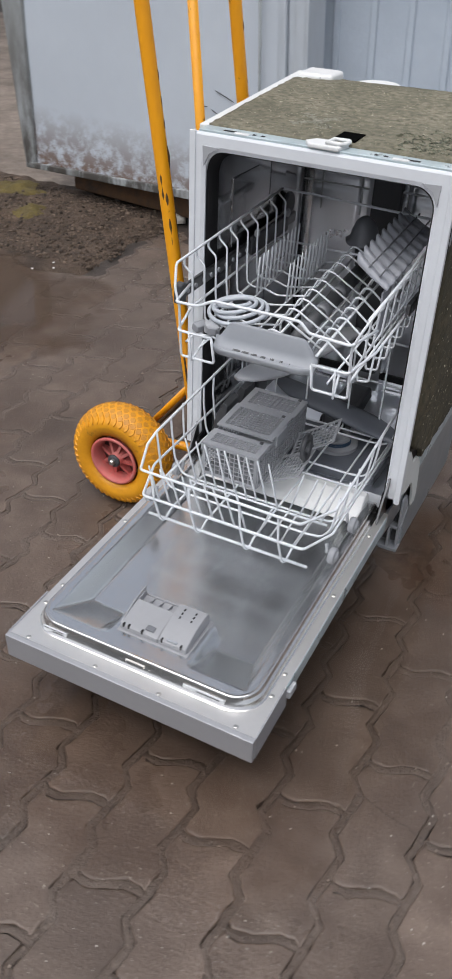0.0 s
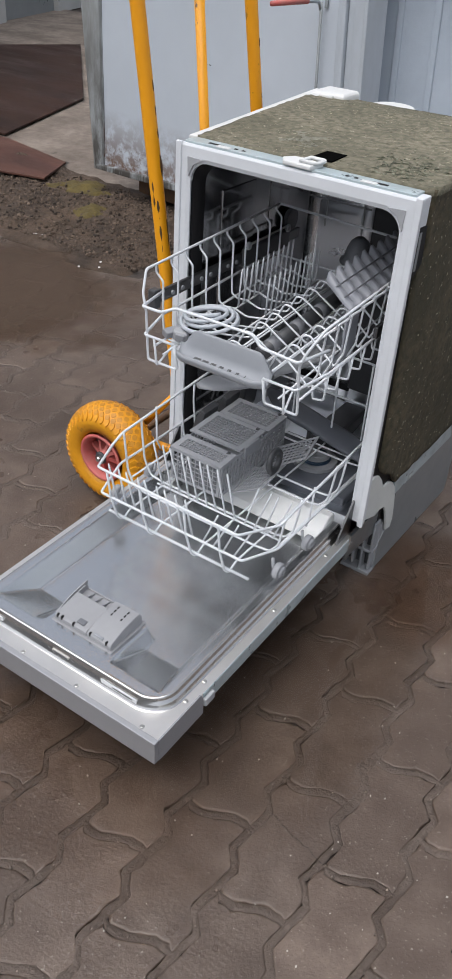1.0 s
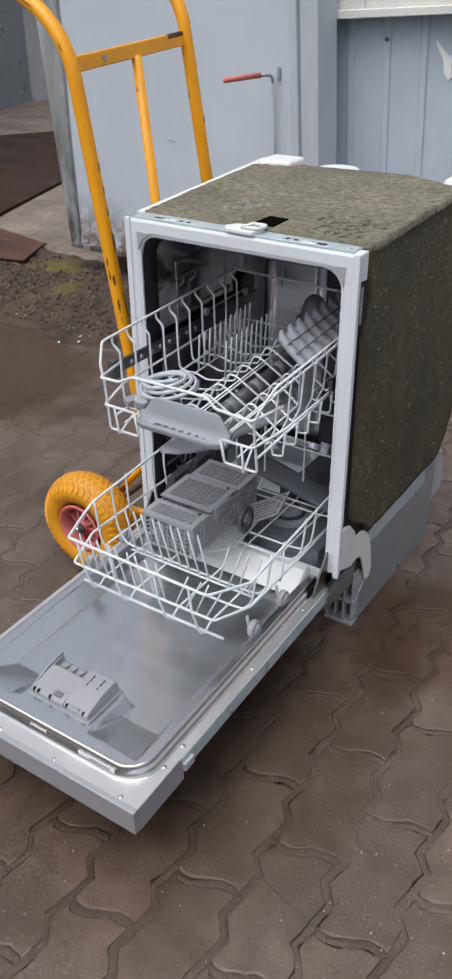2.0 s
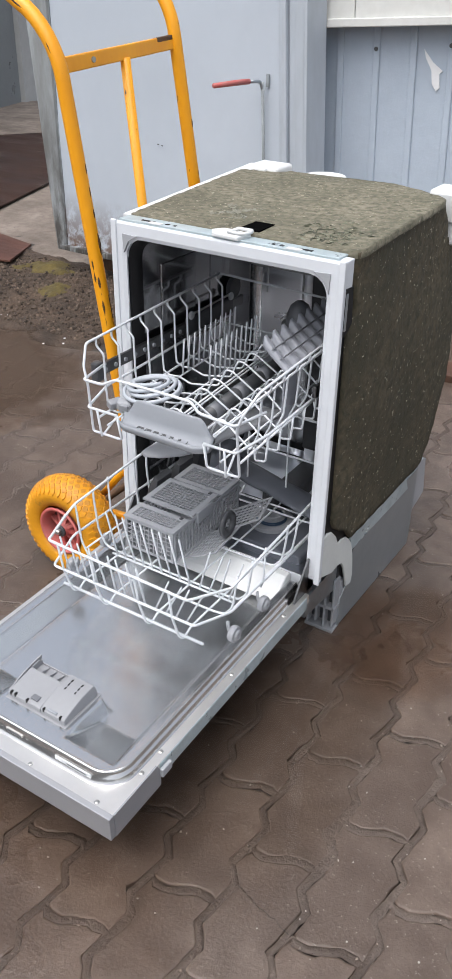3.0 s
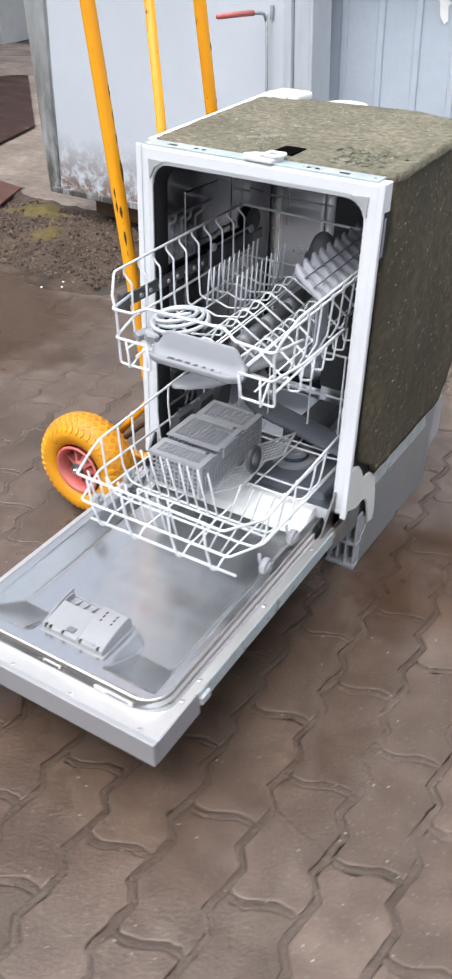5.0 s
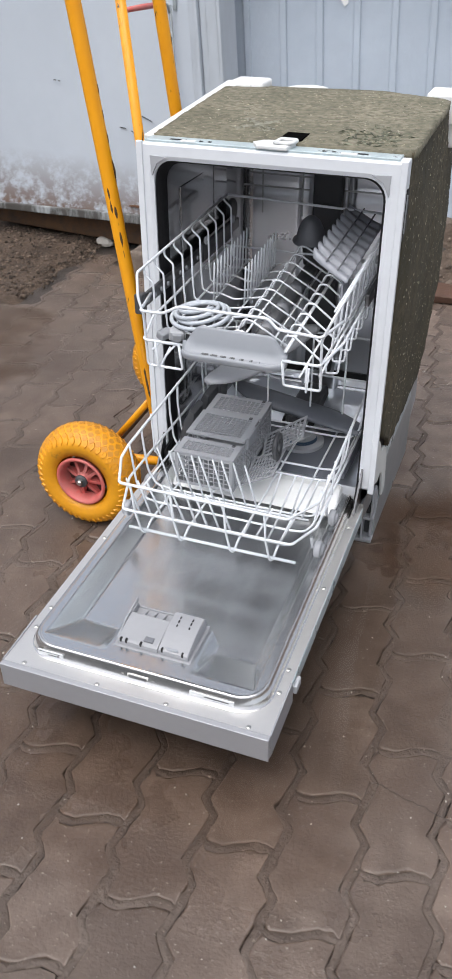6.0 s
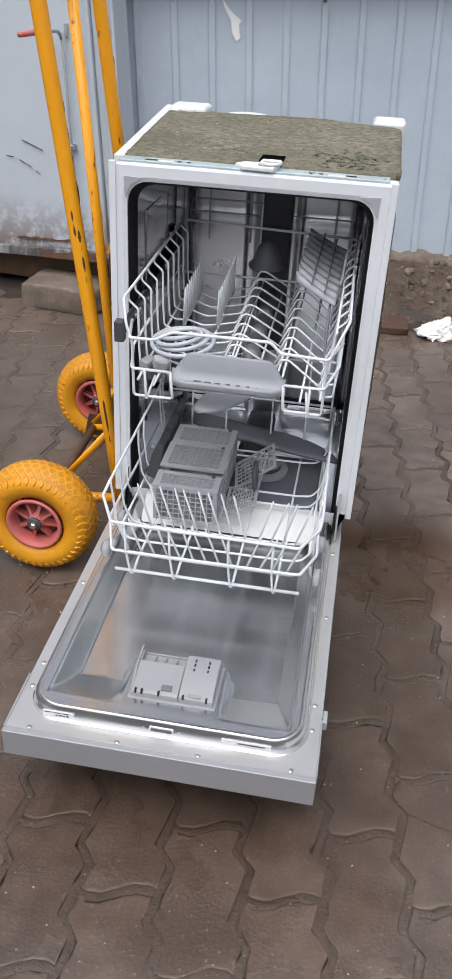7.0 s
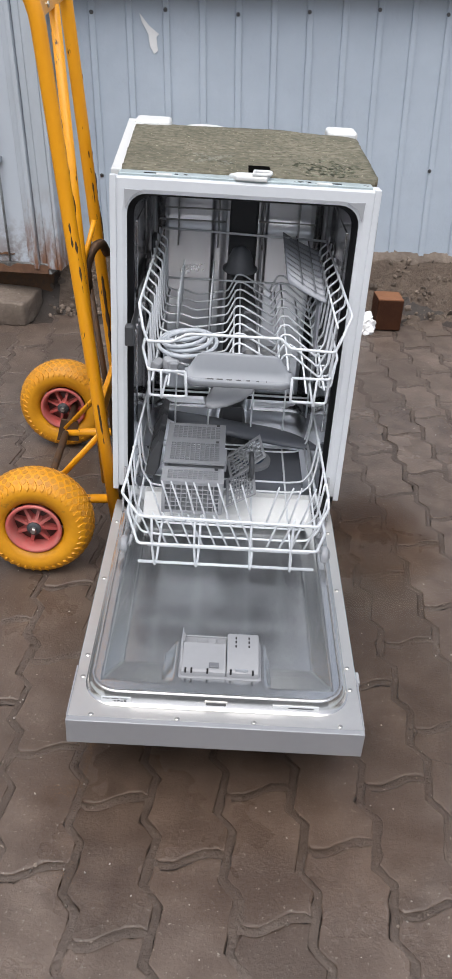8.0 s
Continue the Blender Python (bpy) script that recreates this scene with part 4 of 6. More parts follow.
for s in (-1, 1):
    for y0 in (0.09, 0.25):
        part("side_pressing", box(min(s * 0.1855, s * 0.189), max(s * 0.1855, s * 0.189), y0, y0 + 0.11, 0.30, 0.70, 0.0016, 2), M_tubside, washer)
for a, b in ((-0.168, -0.026), (0.042, 0.172)):
    part("back_seam", box(a, b, Y1 - 0.012, Y1 - 0.004, 0.220, 0.236, 0.001), M_black, washer, "black strip along the back wall")
part("water_column", box(-0.022, 0.038, Y1 - 0.035, Y1 - 0.012, 0.24, Z1 - 0.005, 0.005), M_dark, washer, "dark grey water feed column")
part("column_nozzle", lathe([(0, 0.0), (0.014, 0.0), (0.016, 0.03), (0.018, 0.055), (0, 0.055)], (0.004, 0.288, 0.520), (0, -0.1, 1), 20), M_dark, washer, "", True)
part("nozzle_cap", lathe([(0, 0.050), (0.009, 0.048), (0.018, 0.040), (0.025, 0.024), (0.029, 0.006), (0.036, 0.003), (0.036, 0.0), (0.0, 0.0)], (0.004, 0.285, 0.566), (0, -0.1, 1), 24), M_shelf, washer, "", True)
for x0, x1, z in ((-0.16, 0.0, 0.66), (-0.17, -0.03, 0.635), (0.04, 0.16, 0.64)):
    part("back_wire", sweep([(x0, Y1 - 0.03, z), (x1, Y1 - 0.03, z)], 0.002, 6), M_tine, washer, "", True)
for x in (-0.13, -0.045, 0.05, 0.125):
    part("back_wire", sweep([(x, Y1 - 0.028, 0.58), (x, Y1 - 0.028, 0.74)], 0.002, 6), M_tine, washer, "", True)

# tub floor with sump and filter
part("tub_floor", sheet(-X, X, 0.01, Y1, 40, 40, lambda x, y: 0.176 + 0.012 * step(0.10, 0.19, math.hypot(x - 0.04, (y - 0.17) * 0.9)) + 0.010 * step(0.05, 0.0, y)), M_steel, washer, "steel sloping tub floor", True)
flt = part("filter", lathe([(0.0, 0.004), (0.034, 0.004), (0.036, 0.0), (0.046, 0.0), (0.046, 0.012), (0.0, 0.012)], (0.046, 0.132, 0.196), (0, 0, 1), 28), M_plastic, washer, "round grey filter with a blue ring")
part("filter_grip", box(0.022, 0.070, 0.128, 0.136, 0.206, 0.228, 0.003), M_plastic, flt)
for k in range(5):
    part("filter_ring", lathe([(0.028 - k * 0.001, 0), (0.032 - k * 0.001, 0.001), (0.028 - k * 0.001, 0.002)], (0.046, 0.132, 0.209 + k * 0.0035), (0, 0, 1), 24), M_blue if k < 2 else M_plastic, flt)
part("filter_plate", box(-0.06, 0.157, 0.050, 0.200, 0.172, 0.2005, 0.004), M_floor, washer, "grey plastic filter plate")
part("salt_cap", disc((-0.10, 0.20, 0.18), (0, 0, 1), 0.03, 0.014, 24, 0.003), M_light, washer)

# spray arms
def spray_arm(name, centre, length, yaw, tip, material, pitch_deg=0.0):
    n = 16
    loops = []
    for i in range(n + 1):
        t = i / n * 2 - 1
        w = tip + (0.030 - tip) * (1 - abs(t)) ** 0.8 + 0.012 * math.sin(abs(t) * math.pi)
        h = 0.006 + 0.006 * (1 - abs(t))
        if abs(t) == 1:
            w, h = w * 0.6, h * 0.7
        x = t * length / 2
        off = 0.012 * math.sin(t * 2.6)
        loops.append([(x, off + w * math.cos(a), h * math.sin(a)) for a in [2 * math.pi * j / 12 for j in range(12)]])
    bm, rows = band(loops)
    bm.faces.new(rows[0][::-1])
    bm.faces.new(rows[-1])
    bmesh.ops.recalc_face_normals(bm, faces=bm.faces)
    move(bm, pose(*centre, 0, pitch_deg, yaw))
    return part(name, bm, material, washer, "grey plastic spray arm", True)


spray_arm("lower_spray_arm", (0.02, 0.19, 0.245), 0.36, -24, 0.009, M_floor)
spray_arm("upper_spray_arm", (0.016, -0.029, 0.466), 0.30, 66, 0.013, M_plastic, 0)
part("feed_duct", prism([(-0.024, 0.170), (-0.019, 0.204), (-0.014, 0.209), (0.032, 0.209), (0.037, 0.204), (0.042, 0.170)], "y", 0.21, Y1 - 0.034, None, 0.003), M_dark, washer, "dark grey feed duct on the tub floor")
part("arm_hub", disc((0.02, 0.19, 0.185), (0, 0, 1), 0.026, 0.055, 20, 0.004), M_dark, washer)

# white sill between tub and door
bm = prism([(-0.062, 0.170), (-0.052, 0.182), (-0.02, 0.205), (-0.006, 0.206), (0.012, 0.192), (0.012, 0.168)], "x", -0.160, 0.166, None, 0.004)
part("sill", bm, M_foil, washer, "white plastic door sill")

# base with its side sheets, hinge brackets and feet
part("base_tray", box(-0.205, 0.205, 0.125, 0.49, 0.012, 0.16, 0.004), M_dark, washer, "dark grey base tray")
for s in (1, -1):
    part("base_side", prism([(0.128, 0.004), (0.500, 0.0), (0.506, 0.02), (0.506, 0.205), (0.172, 0.200), (0.164, 0.10), (0.132, 0.075)], "x", s * 0.207, s * 0.213, None, 0.0015), M_base, washer, "grey sheet-metal base side")
    part("base_flange", prism([(0.150, 0.182), (0.146, 0.217), (0.424, 0.217), (0.444, 0.181)], "x", s * 0.2132, s * 0.2165), M_zinc, washer, "galvanised upper flange")
    part("rear_lug", prism([(0.502, 0.095), (0.515, 0.090), (0.570, 0.106), (0.574, 0.115), (0.556, 0.206), (0.545, 0.212), (0.502, 0.222)], "x", s * 0.196, s * 0.212, None, 0.003), M_light, washer, "pale plastic rear lug")
    # milky hinge cover with two humps
    hook = [(0.018, 0.200), (0.018, 0.288), (0.034, 0.290), (0.052, 0.282), (0.070, 0.263), (0.081, 0.243), (0.090, 0.240), (0.103, 0.240), (0.118, 0.235), (0.133, 0.223), (0.146, 0.206),
            (0.156, 0.180), (0.164, 0.145), (0.168, 0.118), (0.163, 0.098), (0.143, 0.102), (0.134, 0.130), (0.122, 0.160), (0.107, 0.180), (0.088, 0.185), (0.066, 0.182), (0.044, 0.190)]
    part("hinge_cover", prism(hook, "x", s * 0.2135, s * 0.219, None, 0.0015), M_milky, washer, "milky white hinge cover")
    # ribbed plastic foot block
    foot = part("foot_block", box(min(s * 0.150, s * 0.212), max(s * 0.150, s * 0.212), 0.130, 0.150, 0.0, 0.118, 0.004), M_plastic, washer, "ribbed grey plastic foot block")
    for k in range(4):
        part("rib", box(min(s * (0.152 + 0.018 * k), s * (0.157 + 0.018 * k)), max(s * (0.152 + 0.018 * k), s * (0.157 + 0.018 * k)), 0.108, 0.131, 0.004 + 0.012 * (k % 2), 0.112 + 0.02 * (k % 2), 0.0015), M_plastic, foot)
    part("web", box(min(s * 0.150, s * 0.213), max(s * 0.150, s * 0.213), 0.108, 0.136, 0.056, 0.063, 0.001), M_plastic, foot)
    part("web", box(min(s * 0.150, s * 0.213), max(s * 0.150, s * 0.213), 0.106, 0.136, 0.0, 0.008, 0.001), M_plastic, foot)
    # hinge lever from the post to the door
    part("hinge_lever", prism([(0.012, 0.205), (0.006, 0.245), (-0.004, 0.248), (-0.052, 0.176), (-0.036, 0.165), (0.02, 0.165)], "x", s * 0.198, s * 0.2015), M_rail, washer, "steel hinge lever")
    # black filler for the shade inside the hinge gap
    part("hinge_gap", prism([(0.03, 0.16), (0.02, 0.225), (-0.01, 0.215), (-0.03, 0.16)], "x", s * 0.1925, s * 0.1965), M_black, washer)
    part("hinge_arm", prism([(-0.01, 0.118), (0.12, 0.105), (0.12, 0.165), (-0.01, 0.162)], "x", s * 0.196, s * 0.205), M_galv, washer)
part("base_front", box(-0.15, 0.15, 0.10, 0.13, 0.02, 0.15, 0.003), M_dark, washer)
for s in (-1, 1):
    x0 = s * 0.205
    part("rear_cap", box(x0 - 0.034 if s > 0 else x0 - 0.028, x0 + 0.03 if s > 0 else x0 + 0.048, 0.455, 0.525, TOP - 0.075, TOP + 0.024, 0.008, 3), M_foil, washer, "white plastic rear corner cap")
    part("cap_rib", box(x0 - 0.022, x0 + 0.024, 0.448, 0.456, TOP - 0.03, TOP + 0.020, 0.002), M_foil, washer)
part("cap_disc", disc((-0.085, 0.528, TOP - 0.008), (0, 0, 1), 0.05, 0.014, 24, 0.006), M_foil, washer)
part("side_tape", prism([(0.006, 0.752), (0.030, 0.750), (0.036, 0.690), (0.012, 0.674), (0.006, 0.676)], "x", 0.2205, 0.2250), M_black, washer, "black strip beside the post")
part("side_clip", box(0.2235, 0.2262, 0.0065, 0.0135, 0.684, 0.744, 0.001), M_base, washer, "blue-grey metal clip")
part("side_bracket", box(0.200, 0.2235, 0.0065, 0.030, 0.735, TOP + 0.001, 0.002), M_frame, washer)

# ---------------------------------------------------------------- dishwasher: open door
DOOR = pose(-0.003, -0.586, 0.1615, 1.3)   # local x across, y towards the hinge, z up
LEN = 0.588


def on_door(bm):
    return move(bm, DOOR)


door = part("door", on_door(box(-0.2125, 0.2125, 0.006, LEN, -0.028, -0.019, 0.002)), M_galv, washer, "open door with steel lining")
flange = part("flange", on_door(box(-0.213, 0.213, 0.003, 0.046, -0.0185, 0.0)), M_flange, door, "bright steel flange")
for s in (-1, 1):
    part("flange_side", on_door(box(min(s * 0.186, s * 0.213), max(s * 0.186, s * 0.213), 0.046, LEN - 0.01, -0.0185, 0.0)), M_flange, door)
part("end_trim", on_door(box(-0.2145, 0.2145, -0.004, 0.006, -0.0440, 0.001, 0.0012)), M_trim, door, "grey end trim")
for s in (-1, 1):
    part("side_trim", on_door(prism([(0.006, -0.0440), (0.112, -0.0440), (0.112, -0.012), (0.105, 0.003), (0.006, 0.001)], "x", s * 0.2128, s * 0.2152)), M_trim, door, "grey side trim")
    part("side_sheet", on_door(box(min(s * 0.2127, s * 0.2142), max(s * 0.2127, s * 0.2142), 0.113, LEN - 0.02, -0.029, -0.002)), M_zinc, door, "galvanised door side")
clear = part("side_clip", on_door(box(0.2145, 0.2215, 0.110, 0.134, -0.024, -0.008, 0.002)), M_light, door, "clear plastic clip")


def ramp_to(a, b, x):
    return min(1.0, max(0.0, (x - a) / (b - a)))


def lining(x, y):
    """The pressed relief of the lining, above the flange."""
    side = ramp_to(0.171, 0.149, abs(x))
    front = ramp_to(0.062, 0.138, y)
    isle = (ramp_to(0.0790, 0.0725, x) if x > 0 else ramp_to(0.084, 0.066, -x)) * ramp_to(0.166, 0.156, y)
    d = 0.034 * min(side, front) * (1 - 0.97 * isle)
    return 0.018 - d


bm = sheet(-0.188, 0.188, 0.040, LEN - 0.012, 188, 200, lining)
bmesh.ops.smooth_vert(bm, verts=[v for v in bm.verts if not v.is_boundary], factor=0.1, use_axis_z=True)
# rounded front corners and a rolled rim down to the flange
rr = 0.042
kill = [v for v in bm.verts if v.co.y < 0.040 + rr and abs(v.co.x) > 0.188 - rr and math.hypot(abs(v.co.x) - (0.188 - rr), v.co.y - (0.040 + rr)) > rr + 0.001]
bmesh.ops.delete(bm, geom=kill, context="VERTS")
part("lining", on_door(bm), M_doorsteel, door, "pressed stainless door lining", True)
path = [(-0.188, LEN - 0.012)] + [(-0.188 + rr - rr * math.cos(a), 0.040 + rr - rr * math.sin(a)) for a in [radians(90 * i / 10) for i in range(11)]]
path = path + [(-x, y) for x, y in path[::-1]]
def rim_row(side, front):
    """One line of the rim: (outwards, up) along the sides and along the front, blended round the corners."""
    out = []
    for x, y in path:
        cx, cy = max(-0.188 + rr, min(0.188 - rr, x)), max(0.040 + rr, y)
        d = Vector((x - cx, y - cy))
        u = d.normalized() if d.length > 1e-6 else Vector((0, 0))
        f = abs(u.y)
        k, z = side[0] * (1 - f) + front[0] * f, side[1] * (1 - f) + front[1] * f
        out.append((x + u.x * k, y + u.y * k, z))
    return out
# a stepped wall along the sides, one slope along the front
side_rim = [(-0.006, 0.0178), (-0.003, 0.0187), (-0.0012, 0.0184), (0.0, 0.0172), (0.0012, 0.0106), (0.0018, 0.0100), (0.0048, 0.0094), (0.0054, 0.0086), (0.0068, 0.0014), (0.0076, 0.0006), (0.0125, -0.001)]
front_rim = [(-0.006, 0.0178), (-0.003, 0.0187), (-0.0012, 0.0184), (-0.0002, 0.0174), (0.0006, 0.0160), (0.0020, 0.0130), (0.0040, 0.0094), (0.0060, 0.0062), (0.0085, 0.0025), (0.0100, 0.0010), (0.0125, -0.001)]
bm, rows = band([rim_row(a, b) for a, b in zip(side_rim, front_rim)], None, False)
bmesh.ops.recalc_face_normals(bm, faces=bm.faces)
part("lining_rim", on_door(bm), M_rim, door, "polished rim of the lining", True)
for x, y in ((-0.180, 0.011), (-0.056, 0.010), (0.055, 0.010), (0.180, 0.011), (-0.203, 0.085), (0.202, 0.085), (-0.203, 0.132), (0.202, 0.132), (-0.204, 0.325), (0.204, 0.325), (-0.204, 0.50), (0.203, 0.50)):
    bm = lathe([(0.0, 0.0018), (0.0022, 0.0018), (0.0036, 0.0008), (0.004, 0.0), (0, 0)], (x, y, 0.0), (0, 0, 1), 12)
    part("screw", on_door(bm), M_bright, door)
part("latch_slot", on_door(box(-0.016, 0.014, 0.0335, 0.0365, 0.003, 0.010, 0.001)), M_dark, door, "dark latch slot")
part("latch_frame", on_door(box(-0.018, 0.016, 0.0345, 0.0375, 0.0015, 0.0118, 0.001)), M_bright, door)
for x in (-0.026, 0.024):
    part("screw", on_door(disc((x, 0.037, 0.0065), (0, -1, 0.1), 0.0025, 0.002, 10)), M_bright, door)
label_a = part("label", on_door(box(-0.168, -0.125, 0.0335, 0.0355, 0.0015, 0.0125)), M_sticker, door, "white label with dark print")
for k in range(4):
    part("print_bar", on_door(box(-0.150 + k * 0.005, -0.1465 + k * 0.005, 0.0330, 0.0336, 0.0025, 0.0065 + 0.001 * (k % 2))), M_print, label_a)
for k in range(3):
    part("print_bar", on_door(box(-0.166 + k * 0.013, -0.156 + k * 0.013, 0.0330, 0.0336, 0.0098, 0.0108)), M_print, label_a)
label_b = part("label", on_door(box(0.082, 0.150, 0.0335, 0.0355, 0.002, 0.0125)), M_sticker, door, "pale label with two lines of print")
part("print_bar", on_door(box(0.105, 0.142, 0.0330, 0.0336, 0.0080, 0.0098)), M_print, label_b)
part("print_bar", on_door(box(0.118, 0.140, 0.0330, 0.0336, 0.0042, 0.0054)), M_plastic, label_b)

# detergent dispenser: a low wedge with an open cup and a flap
disp = part("dispenser", on_door(prism([(0.080, 0.0165), (0.080, 0.0265), (0.084, 0.0285), (0.132, 0.0372), (0.134, 0.0360), (0.134, 0.0165)], "x", -0.055, 0.0115, None, 0.0012)), M_disp, door, "light grey detergent dispenser")
hood = [(0.080, 0.0165), (0.080, 0.0270), (0.084, 0.0300)] + [(0.084 + 0.066 * t, 0.0300 + 0.0125 * math.sin(t * 1.75)) for t in (0.2, 0.4, 0.6, 0.8, 1.0)] + [(0.156, 0.034), (0.157, 0.0165)]
part("flap", on_door(prism(hood, "x", 0.0125, 0.061, None, 0.0015)), M_disp, disp)
part("gasket", on_door(box(-0.058, 0.064, 0.0765, 0.160, 0.0135, 0.0158)), M_black, disp, "black sealing edge")
part("tray", on_door(box(-0.0595, 0.0655, 0.0755, 0.161, 0.0159, 0.0182, 0.001)), M_disp, disp)
part("cup_floor", on_door(box(-0.055, 0.0115, 0.1345, 0.155, 0.0165, 0.0270)), M_disp, disp)
part("cup_wall", on_door(prism([(0.1345, 0.0165), (0.1345, 0.0372), (0.150, 0.0385), (0.156, 0.034), (0.156, 0.0165)], "x", -0.0550, -0.0525)), M_disp, disp)
part("cup_wall", on_door(box(-0.0520, 0.0120, 0.1545, 0.157, 0.0165, 0.0300, 0.001)), M_disp, disp)
for x in (-0.036, -0.020, -0.004):
    part("cup_fin", on_door(prism([(0.1345, 0.0265), (0.1345, 0.0345), (0.144, 0.0315), (0.154, 0.0285), (0.154, 0.0265)], "x", x, x + 0.0014)), M_disp, disp)
part("side_fin", on_door(prism([(0.084, 0.0275), (0.120, 0.0345), (0.157, 0.0335), (0.1590, 0.0425), (0.152, 0.0425), (0.118, 0.0380)], "x", -0.0572, -0.0552)), M_disp, disp, "upright fin of the cup lid")
part("catch", on_door(box(-0.014, 0.001, 0.0865, 0.0965, 0.028, 0.0318, 0.001)), M_shelf, disp, "darker grey catch")
part("flap_catch", on_door(box(0.026, 0.044, 0.0815, 0.0855, 0.028, 0.0325, 0.001)), M_handle, disp)
for x in (-0.049, -0.040, -0.016, 0.019, 0.052):
    part("hinge_slot", on_door(box(x - 0.0014, x + 0.0014, 0.0795, 0.0845, 0.024, 0.0305)), M_black, disp)
for x in (0.026, 0.046):
    for k in range(3):
        y = 0.122 + 0.008 * k
        t = (y - 0.084) / 0.066
        part("drain_slot", on_door(box(x - 0.0012, x + 0.0012, y, y + 0.005, 0.030, 0.0306 + 0.0125 * math.sin(t * 1.75))), M_black, disp)

# ---------------------------------------------------------------- dishwasher: upper rack
SAG = 0.062


def up(x, y, z):
    """Upper rack: it sags a little towards the front."""
    return (x, y, z + SAG * (y + 0.18))


upper = part("upper_rack", sweep(fillet([up(*p) for p in ((-0.152, 0.235, 0.628), (-0.158, -0.160, 0.632), (-0.150, -0.178, 0.600), (-0.140, -0.182, 0.575), (-0.139, -0.177, 0.485), (-0.078, -0.176, 0.485), (-0.081, -0.183, 0.532))], 0.006, 4), 0.0023, 8), M_wire, washer, "white wire upper rack pulled half out", True)
part("rim_wire", sweep(fillet([up(*p) for p in ((0.170, 0.235, 0.620), (0.178, -0.163, 0.632), (0.163, -0.184, 0.600), (0.153, -0.185, 0.575), (0.152, -0.172, 0.484), (0.093, -0.175, 0.486), (0.092, -0.183, 0.531))], 0.006, 4), 0.0023, 8), M_wire, upper, "", True)
# front rings, each turned back a hand's width along the sides
part("ring_wire", sweep(fillet([up(*p) for p in ((-0.158, -0.114, 0.578), (-0.142, -0.189, 0.584), (-0.105, -0.186, 0.583), (-0.078, -0.184, 0.597), (0.068, -0.184, 0.598), (0.084, -0.185, 0.583), (0.154, -0.193, 0.584), (0.172, -0.131, 0.584))], 0.006, 4), 0.0025, 8), M_wire, upper, "", True)
for s, xe in ((-1, -0.081), (1, 0.092)):
    xc, xs = (-0.140, -0.156) if s < 0 else (0.152, 0.170)
    part("ring_wire", sweep(fillet([up(*p) for p in ((xe, -0.183, 0.532), (xc, -0.186, 0.534), (xs, -0.115, 0.538), (xs, 0.235, 0.530))], 0.006, 4), 0.0024, 8), M_wire, upper, "", True)
    part("foot_wire", sweep(fillet([up(*p) for p in ((xc - s * 0.020, -0.186, 0.534), (xc - s * 0.021, -0.179, 0.481), (xc - s * 0.027, -0.144, 0.504))], 0.003, 3), 0.0020, 8), M_wire, upper, "", True)
    part("floor_rail", sweep([up(xc - s * 0.004, -0.165, 0.505), up(xc - s * 0.004, 0.235, 0.505)], 0.0022, 8), M_wire, upper, "", True)
part("back_wire", sweep([up(-0.152, 0.235, 0.628), up(0.170, 0.235, 0.620)], 0.0024, 8), M_wire, upper, "", True)
part("back_wire", sweep([up(-0.156, 0.235, 0.530), up(0.170, 0.235, 0.530)], 0.0022, 8), M_wire, upper, "", True)
for x, z in ((-0.109, 0.503), (-0.050, 0.503), (0.042, 0.503), (0.118, 0.503), (0.006, 0.528), (0.087, 0.528), (-0.004, 0.512), (0.076, 0.512)):
    part("floor_wire", sweep([up(x, -0.149 if -0.085 < x < 0.095 else -0.175, z), up(x, 0.235, z)], 0.0019, 6), M_wire, upper, "", True)
for k in range(10):
    y = -0.135 + 0.0405 * k
    wall_l = [(-0.1575, y, 0.630), (-0.1575, y, 0.619), (-0.1425, y, 0.606), (-0.1415, y, 0.545), (-0.139, y, 0.512), (-0.126, y, 0.506), (-0.105, y, 0.508)]
    part("side_wire", sweep(fillet([up(*p) for p in wall_l], 0.0035, 3), 0.0019, 6), M_wire, upper, "", True)
    mid = [(-0.105, y, 0.508), (-0.078, y, 0.500), (-0.046, y, 0.506), (-0.018, y, 0.512), (-0.002, y, 0.546), (0.010, y, 0.546), (0.076, y, 0.509)]
    part("shelf_wire", sweep(fillet([up(*p) for p in mid], 0.005, 3), 0.0019, 6), M_wire, upper, "", True)
    wall_r = [(0.066, y + 0.01, 0.514), (0.080, y + 0.01, 0.544), (0.092, y + 0.01, 0.545), (0.142, y + 0.01, 0.507), (0.155, y + 0.01, 0.535), (0.160, y + 0.01, 0.603), (0.175, y + 0.01, 0.617), (0.1755, y + 0.01, 0.628)]
    part("side_wire", sweep(fillet([up(*p) for p in wall_r], 0.004, 3), 0.0019, 6), M_wire, upper, "", True)
    drop = [(0.169, y + 0.02, 0.536), (0.165, y + 0.02, 0.487), (0.146, y + 0.02, 0.484), (0.143, y + 0.02, 0.507)]
    part("drop_wire", sweep(fillet([up(*p) for p in drop], 0.004, 3), 0.0019, 6), M_wire, upper, "", True)
part("side_rail", sweep([up(0.1605, -0.145, 0.604), up(0.1585, 0.235, 0.594)], 0.0019, 6), M_wire, upper, "", True)
tine = None
